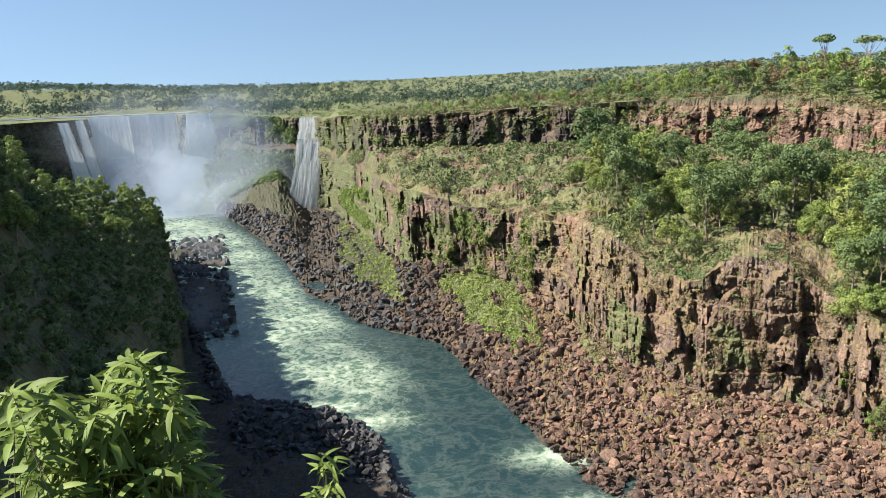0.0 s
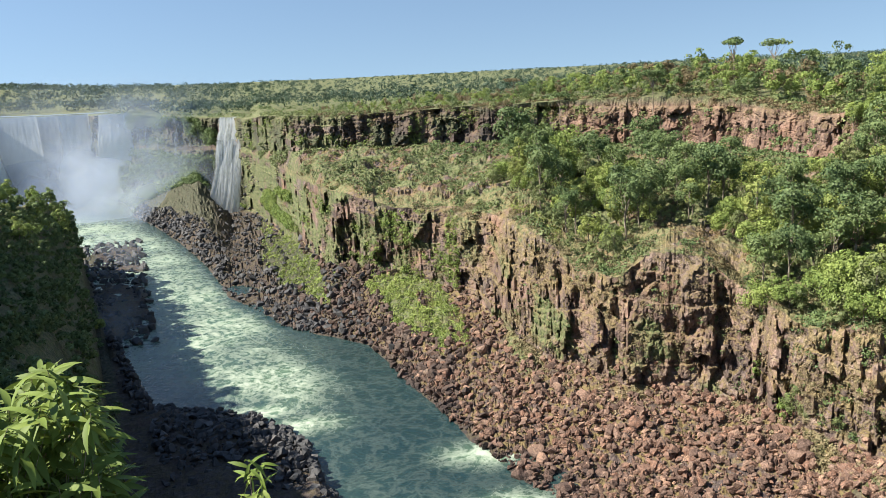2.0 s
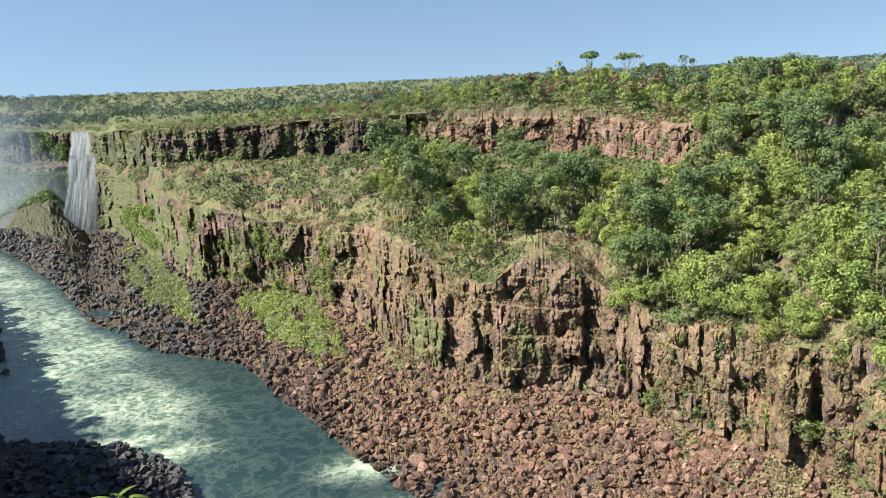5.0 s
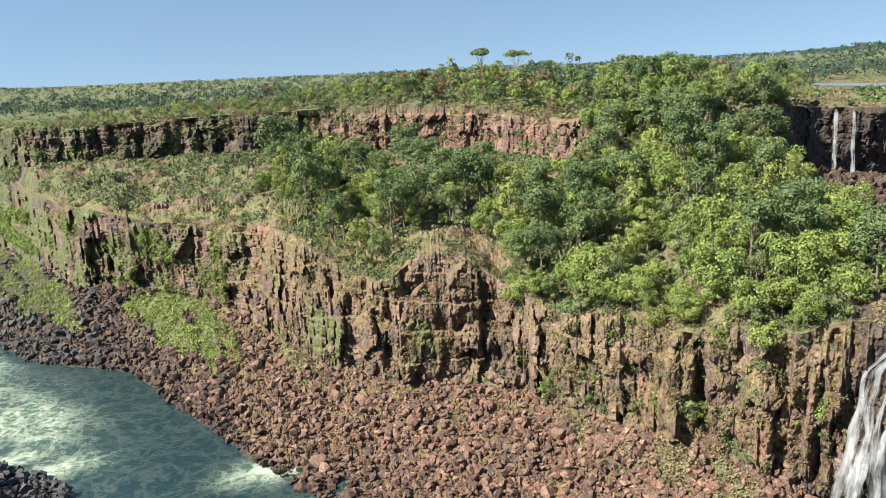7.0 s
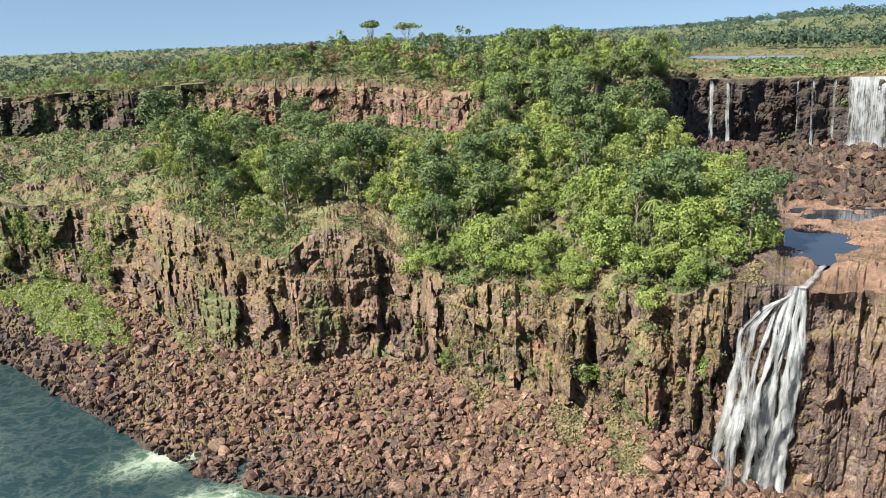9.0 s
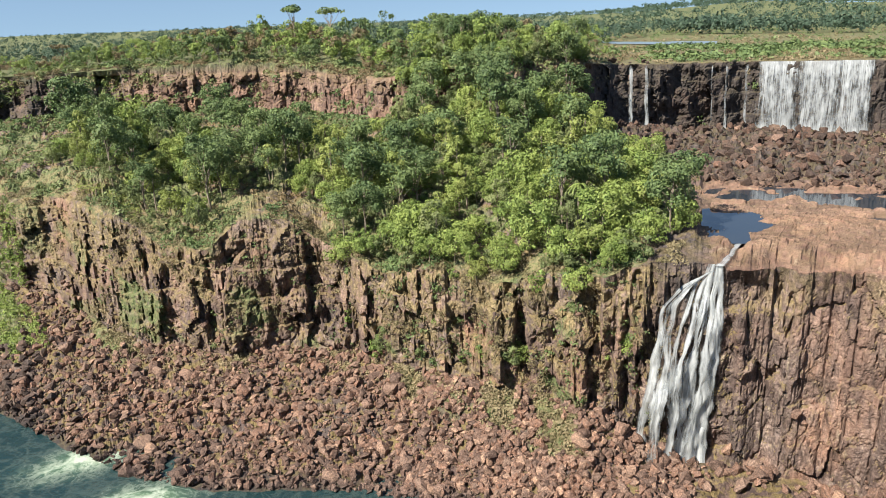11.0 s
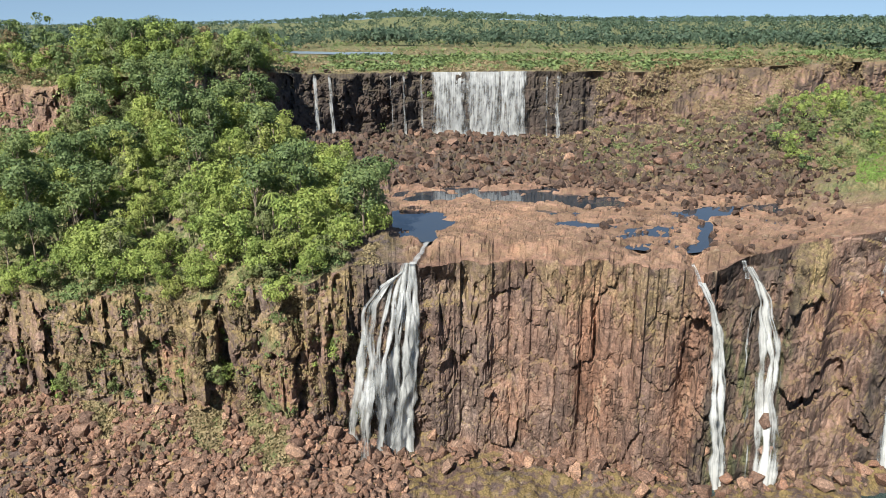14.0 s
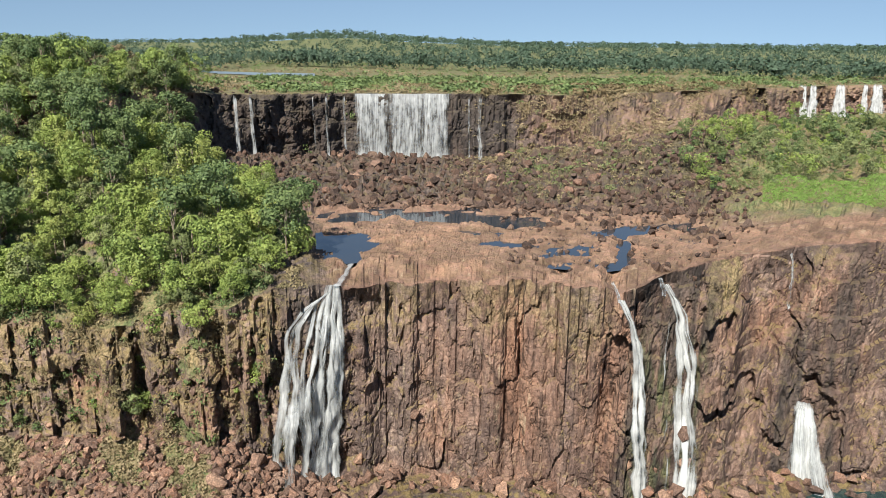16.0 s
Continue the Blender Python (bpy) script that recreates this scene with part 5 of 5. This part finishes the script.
# ---- low growth, joined ----
def tufts(name, label, places, material, cards_each, category="shrubs", long=1.0):
    """Many small bushes joined into one: places are rows of x, y, z, radius."""
    P = np.asarray(places)
    n, cards_each = len(P), int(cards_each * 1.7)
    d = unit(RNG.normal(size=(n, cards_each, 3)) + np.array([0, 0, 0.6]))
    c = P[:, None, :3] + d * P[:, None, 3:4] * np.array([1, 1, 0.7]) * RNG.uniform(0.6, 1.05, (n, cards_each, 1))
    nm = d + RNG.normal(size=d.shape) * 0.4
    v, f = cards(c.reshape(-1, 3), nm.reshape(-1, 3), np.repeat(P[:, 3] * 0.21, cards_each), 3)
    tagged(new(name, poly_mesh(name, v, f, material)), label, category, kind="stuff")


def far_spots(az0, az1, count, r_of, lo, hi, keep=lambda a, r: True):
    out = []
    while len(out) < count:
        az = RNG.uniform(az0, az1)
        r = r_of(az)
        if keep(az, r):
            p = spot(az, r, far_ground(az, r))
            out.append((p.x, p.y, p.z, RNG.uniform(lo, hi)))
    return out


def ledge_r(az):
    a, b = float(rim(np.array(az))[0]), float(UFOOT(az)[0])
    return a + (b - a) * RNG.uniform(0.0, 1.0)


tufts("ledge_shrubs", "low green shrubs covering the grassy ledge", far_spots(-34.5, -6, 1700, ledge_r, 0.5, 2.6, lambda a, r: vnoise(a / 2, r / 20, 311) > -0.1), LEAF_MID, 24)
tufts("ledge_dry_shrubs", "dry olive scrub on the ledge", far_spots(-33, 4, 900, ledge_r, 0.5, 1.6, lambda a, r: vnoise(a / 2, r / 20, 312) > 0.0), LEAF_DRY, 20)
tufts("cliff_base_shrubs", "green and olive shrubs at the foot of the upper cliff", far_spots(-22, 9, 750, lambda a: float(UFOOT(a)[0]) + 1 - abs(RNG.normal()) * 20, 0.8, 3.0), LEAF_DARK, 22)
tufts("cliff_base_scrub", "dry scrub at the foot of the upper cliff", far_spots(-22, 9, 450, lambda a: float(UFOOT(a)[0]) + 1 - abs(RNG.normal()) * 14, 0.5, 1.5), LEAF_YELLOW, 16)
tufts("brow_scrub", "dry yellow scrub along the brow of the lower cliff", far_spots(-26, 27, 1500, lambda a: float(rim(np.array(a))[0]) + RNG.uniform(-1.5, 9), 0.4, 1.3, lambda a, r: vnoise(a / 1.5, r / 9, 317) > -0.15), LEAF_YELLOW, 16)
tufts("brow_bushes", "green bushes along the brow of the lower cliff", far_spots(-26, 27, 500, lambda a: float(rim(np.array(a))[0]) + RNG.uniform(-1.0, 10), 0.6, 1.7, lambda a, r: vnoise(a / 1.5, r / 9, 318) > 0.0), LEAF_DARK, 18)
tufts("rim_scrub", "dry reddish scrub along the brink of the upper cliff", far_spots(-30, 20, 1500, lambda a: float(URIM(a)[0]) + RNG.uniform(-3, 9), 0.6, 1.9, lambda a, r: vnoise(a / 1.6, 0, 313) > -0.15), LEAF_DRY, 20)
tufts("rim_bushes", "olive and green bushes hanging over the upper brink", far_spots(-34, 20, 1500, lambda a: float(URIM(a)[0]) + RNG.uniform(-3, 26), 0.8, 2.6, lambda a, r: vnoise(a / 1.1, r / 30, 314) > -0.15), LEAF_MID, 22)
tufts("rubble_grass", "tan grass between the dark stones below the upper cliff", far_spots(38, 60, 1300, lambda a: RNG.uniform(232, 300), 0.4, 1.5, lambda a, r: vnoise(a / 1.6, r / 14, 319) > -0.05 and a > 36 + (r < 262) * 8), LEAF_YELLOW, 18)
tufts("rubble_shrubs", "green shrubs below the upper cliff", far_spots(42, 62, 420, lambda a: RNG.uniform(244, 310), 0.6, 2.0, lambda a, r: vnoise(a / 1.6, r / 14, 320) > 0.05), LEAF_MID, 20)
tufts("shelf_scrub", "green scrub at the foot of the upper cliff", far_spots(39, 60, 1700, lambda a: float(UFOOT(a)[0]) + 3 - abs(RNG.normal()) * 26, 0.4, 1.5), LEAF_YELLOW, 18)


def patch_spots(count, az0, az1):
    out = []
    while len(out) < count:
        az, v = RNG.uniform(az0, az1), RNG.uniform(0.3, 1.05)
        if grass_patch(az, v) > 0.35:
            rs, = SHORE(az)
            rf, _ = FOOT(az)
            r = float(rs + (rf - rs) * v)
            p = spot(az, r, far_ground(az, r))
            out.append((p.x, p.y, p.z, 0.4 + 1.3 * RNG.uniform() ** 2))
    return out


tufts("slope_greenery", "bright green creepers and grass at the foot of the cliff", patch_spots(2600, -36, -18), LEAF, 16)
tufts("slope_grass", "yellow-green grass between the boulders", patch_spots(900, -18, 21), LEAF_YELLOW, 16)
tufts("cliff_foot_grass", "tufts of yellow-green grass at the cliff foot",
      far_spots(-17, 21, 700, lambda a: float(FOOT(a)[0]) - abs(RNG.normal()) * 6, 0.4, 1.2, lambda a, r: vnoise(a / 1.3, 1, 316) > 0.0), LEAF_YELLOW, 18)


def cliff_spots(az0, az1, count, lo, hi, seed, upper=False):
    """Spots on the face of a cliff where soil holds."""
    out = []
    base = 36 + 124 + 84 if upper else 36
    rows = 44 if upper else 124
    while len(out) < count:
        az = RNG.uniform(az0, az1)
        j = int(np.searchsorted(AZ, az))
        i = base + int(RNG.uniform(0.05, 0.98) * rows)
        r, z = FAR_R[i, j], FAR_Z[i, j]
        if vnoise(az / 1.2, z / 6, seed) > 0.08:
            p = spot(az, r - 0.2, z)
            out.append((p.x, p.y, p.z, RNG.uniform(lo, hi)))
    return out


tufts("cliff_scrub", "dry grass and scrub clinging to the lower cliff", cliff_spots(-33, 26, 1900, 0.3, 0.9, 321), LEAF_YELLOW, 14)
tufts("cliff_creepers", "green creepers hanging on the mossy cliff", cliff_spots(-36, -32.2, 2300, 0.8, 2.0, 322) + cliff_spots(-33, -20, 900, 0.5, 1.3, 322) + cliff_spots(-35, -8, 700, 0.5, 1.4, 323, True), LEAF, 16)
tufts("back_wall_growth", "dark green creepers on the misty wall behind the falls", far_spots(-45, -37.2, 1500, lambda a: float(FOOT(a)[0]) - RNG.uniform(-2, 30), 0.9, 3.0) + cliff_spots(-43.5, -36.8, 1000, 1.2, 3.2, 326) + cliff_spots(-42.5, -36.8, 700, 1.2, 3.0, 327, True), LEAF_DARK, 16)
tufts("upper_cliff_scrub", "scrub and grass on the broken upper cliff", cliff_spots(43, 60, 900, 0.5, 1.6, 325, True), LEAF_YELLOW, 16)
tufts("cliff_bushes", "small green bushes on the lower cliff", cliff_spots(-18, 26, 220, 0.5, 1.3, 324), LEAF_DARK, 18)


def far_woods():
    """Closed forest on the plateau, far off."""
    out = []
    while len(out) < 12500:
        az = RNG.uniform(-66, 92)
        rt = float(URIM(az)[0])
        lo = float(np.interp(az, (-66, -45, -40, -30, 18, 24, 60, 92), (rt + 50, rt + 70, rt + 30, rt + 75, rt + 70, 560, 520, 560)))
        r = lo + (2600 - lo) * RNG.uniform() ** 2.2
        p = spot(az, r, float(far_ground(az, r)))
        s = (1.8 + 4.2 * RNG.uniform() ** 2) * (1 + (r - 400) / 2200) * float(np.interp(az, (-40, -30, 20, 25), (1, 0.62, 0.7, 1)))
        out.append((p.x, p.y, p.z + RNG.uniform(3.0, 8.0), s))
    return out


WOODS = far_woods()
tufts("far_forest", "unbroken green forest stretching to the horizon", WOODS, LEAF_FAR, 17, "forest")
tufts("plateau_reeds", "reeds and low scrub above the brink", far_spots(20, 74, 2600, lambda a: float(URIM(a)[0]) + 2 + 330 * RNG.uniform() ** 1.6, 0.6, 2.2, lambda a, r: vnoise(a / 2.5, r / 40, 331) > -0.12 and not (a < 29 and 425 < r < 478)), LEAF_YELLOW, 16)
tufts("plateau_scrub", "low green scrub above the brink", far_spots(-44, 74, 2600, lambda a: float(URIM(a)[0]) + 4 + 300 * RNG.uniform() ** 1.4, 0.8, 3.0, lambda a, r: not (18.5 < a < 29 and 420 < r < 480)), LEAF_DARK, 16)
tufts("brink_scrub", "dry brown scrub along the upper brink", far_spots(20, 74, 1300, lambda a: float(URIM(a)[0]) + RNG.uniform(0, 60), 0.5, 1.6, lambda a, r: vnoise(a / 2, r / 30, 332) > -0.1), LEAF_DRY, 16)

tufts("brink_bushes", "green bushes on the brink beside the upper falls", far_spots(21, 70, 1000, lambda a: float(URIM(a)[0]) + 3 + 110 * RNG.uniform(), 0.9, 4.2, lambda a, r: vnoise(a / 1.8, r / 25, 334) > 0.05), LEAF_DARK, 26)
tufts("brink_dry_bushes", "tan dry bushes on the brink beside the upper falls", far_spots(39, 60, 520, lambda a: float(URIM(a)[0]) + 55 * RNG.uniform() ** 1.5, 0.9, 3.4, lambda a, r: vnoise(a / 1.5, r / 20, 335) > -0.1), LEAF_DRY, 22)
tufts("brow_lawn", "smooth bright green grass on the brow of the cliff", far_spots(-16.3, -12.2, 1300, lambda a: float(rim(np.array(a))[0]) + RNG.uniform(4, 22), 0.35, 0.7, lambda a, r: abs(a + 14.2) < 2.0 - abs(r - float(rim(np.array(a))[0]) - 12) * 0.06), LEAF_LIGHT, 9, "grass")
tufts("meadow_grass", "short bright green grass of the little meadow", far_spots(60.3, 70, 6500, lambda a: RNG.uniform(228, 264), 0.4, 0.8), LEAF_MEADOW, 8, "grass")


# ---- spray over the falls ----
def spray_cloud(label, puffs, density):
    """Drifting spray: soft curved veils one behind another."""
    ob = thing("spray_cloud", label, "spray", "spray of the falls", Matrix.Identity(4))
    mat = spray_material(density)
    for az, r, z, w, h in puffs:
        n = 24
        x, y = np.linspace(-1, 1, n), np.linspace(-1, 1, n)
        X, Y = np.meshgrid(x, y)
        c = np.array(spot(az, r, z))
        toward = unit(-c * np.array([1, 1, 0]))
        side = np.cross(np.array([0, 0, 1.0]), toward)
        bend = (1 - X ** 2) * w * 0.2 + fbm(X * 2 + az, Y * 2, 3, 401) * w * 0.06 - (Y + 1) * h * 0.75
        pts = c + side * (X * w)[..., None] + np.array([0, 0, 1.0]) * (Y * h)[..., None] + toward * bend[..., None]
        edge = smooth(1.0, 0.1, np.hypot(X, Y))
        veil = part("veil", grid_mesh("veil", pts, mat, True, (("edge", edge),)), ob)
        veil.visible_shadow = False
    return ob


spray_cloud("dense white spray boiling up at the foot of the great falls",
            [(-48.2, 628, 16, 60, 50), (-45.0, 600, 20, 62, 54), (-46.0, 575, 2, 85, 34)], 0.62)
spray_cloud("thin haze of spray drifting over the gorge", [(-42.0, 560, 26, 85, 60), (-43.5, 590, 62, 120, 44), (-40.0, 548, 20, 62, 42), (-37.5, 528, 6, 26, 18)], 0.42)
spray_cloud("thin mist rising from the shaded rapids", [(-44.6, 400, 8, 26, 16), (-45.0, 290, 7, 12, 14)], 0.2)


# ---- plants beside the lookout ----
def blade(length, width):
    """A long pointed leaf, folded along its rib and drooping."""
    t = np.linspace(0, 1, 5)
    w = width * np.sin(np.pi * np.clip(t * 0.92 + 0.06, 0, 1)) ** 0.8
    mid = np.column_stack([t * length, 0 * t, -0.5 * length * t ** 2])
    left = mid + np.column_stack([0 * t, w, 0.25 * w])
    right = mid + np.column_stack([0 * t, -w, 0.25 * w])
    v = np.concatenate([left, mid, right])
    f = []
    for i in range(4):
        f += [(i, i + 1, 6 + i, 5 + i), (5 + i, 6 + i, 11 + i, 10 + i)]
    return v, np.array(f)


BLADES = [poly_mesh("leaf", *blade(*lw), LEAF_BUSH, True) for lw in ((0.19, 0.021), (0.155, 0.019), (0.215, 0.024))]


def lookout_bush(label, az0, az1, r, tops, count, singles):
    """A leafy shrub: stems from the ground and whorls of long leaves at the tips."""
    base = spot((az0 + az1) / 2, r, 0)
    base.z = float(near_height(np.array((az0 + az1) / 2), np.array(r)))
    ob = thing("shrub", label, "shrub", "shrubs by the lookout", Matrix.Translation(base))
    stems, joined, made = [], [], 0
    for k in range(count):
        az = RNG.uniform(az0, az1)
        el = float(np.interp(az, *zip(*tops))) - abs(RNG.normal()) * 4.5
        q = r + RNG.uniform(-1.0, 1.2)
        tip = np.array(spot(az, q, EYE_Z + q * math.tan(radians(el)))) - np.array(base)
        root = np.array([RNG.uniform(-0.5, 0.5), RNG.uniform(-0.5, 0.5), -0.3])
        mid = root + (tip - root) * np.array([0.35, 0.35, 0.75]) + np.array([RNG.uniform(-0.9, 0.9), RNG.uniform(-0.9, 0.9), -0.2])
        path = [root * (1 - t) ** 2 + 2 * mid * t * (1 - t) + tip * t ** 2 for t in np.linspace(0, 1, 7)]
        stems.append(tube(path, np.linspace(0.008, 0.002, 7), 5))
        for j in range(RNG.integers(13, 19)):
            at = (tip if j < 8 else path[5] if j < 13 else path[4]) - unit((tip - mid)[None])[0] * 0.016 * (j % 8)
            turn = Euler((RNG.uniform(-0.8, 0.8), RNG.uniform(-0.8, 0.6), j * 2.4 + RNG.uniform(-0.4, 0.4)))
            s = RNG.uniform(0.75, 1.2)
            if made < singles:
                leaf = part("leaf", BLADES[RNG.integers(3)], ob)
                leaf.matrix_basis = Matrix.LocRotScale(Vector(at), turn, (s, s, s))
                made += 1
            else:
                v, f = blade(0.185 * s, 0.021 * s)
                joined.append((v @ np.array(turn.to_matrix()).T + at, f))
    v, f = join(stems)
    part("stem", poly_mesh("stem", v, f, BARK, True), ob, "thin pale woody stems")
    if joined:
        v, f = join(joined)
        tagged(part("foliage", poly_mesh("foliage", v, f, LEAF_BUSH, True), ob), kind="stuff")


lookout_bush("leafy shrub with long glossy yellow-green leaves", -58.0, -46.4, 5.2,
             [(-58, -17.5), (-55.6, -18.5), (-54, -20.5), (-52.5, -19.8), (-51, -18.0), (-50, -17.2), (-49, -18.6), (-47.5, -19.4), (-46.4, -24)], 230, 290)
lookout_bush("small leafy twig with bright green leaves", -38.6, -36.2, 6.5, [(-38.4, -26.8), (-37.3, -25.8), (-36.0, -27.0)], 16, 60)
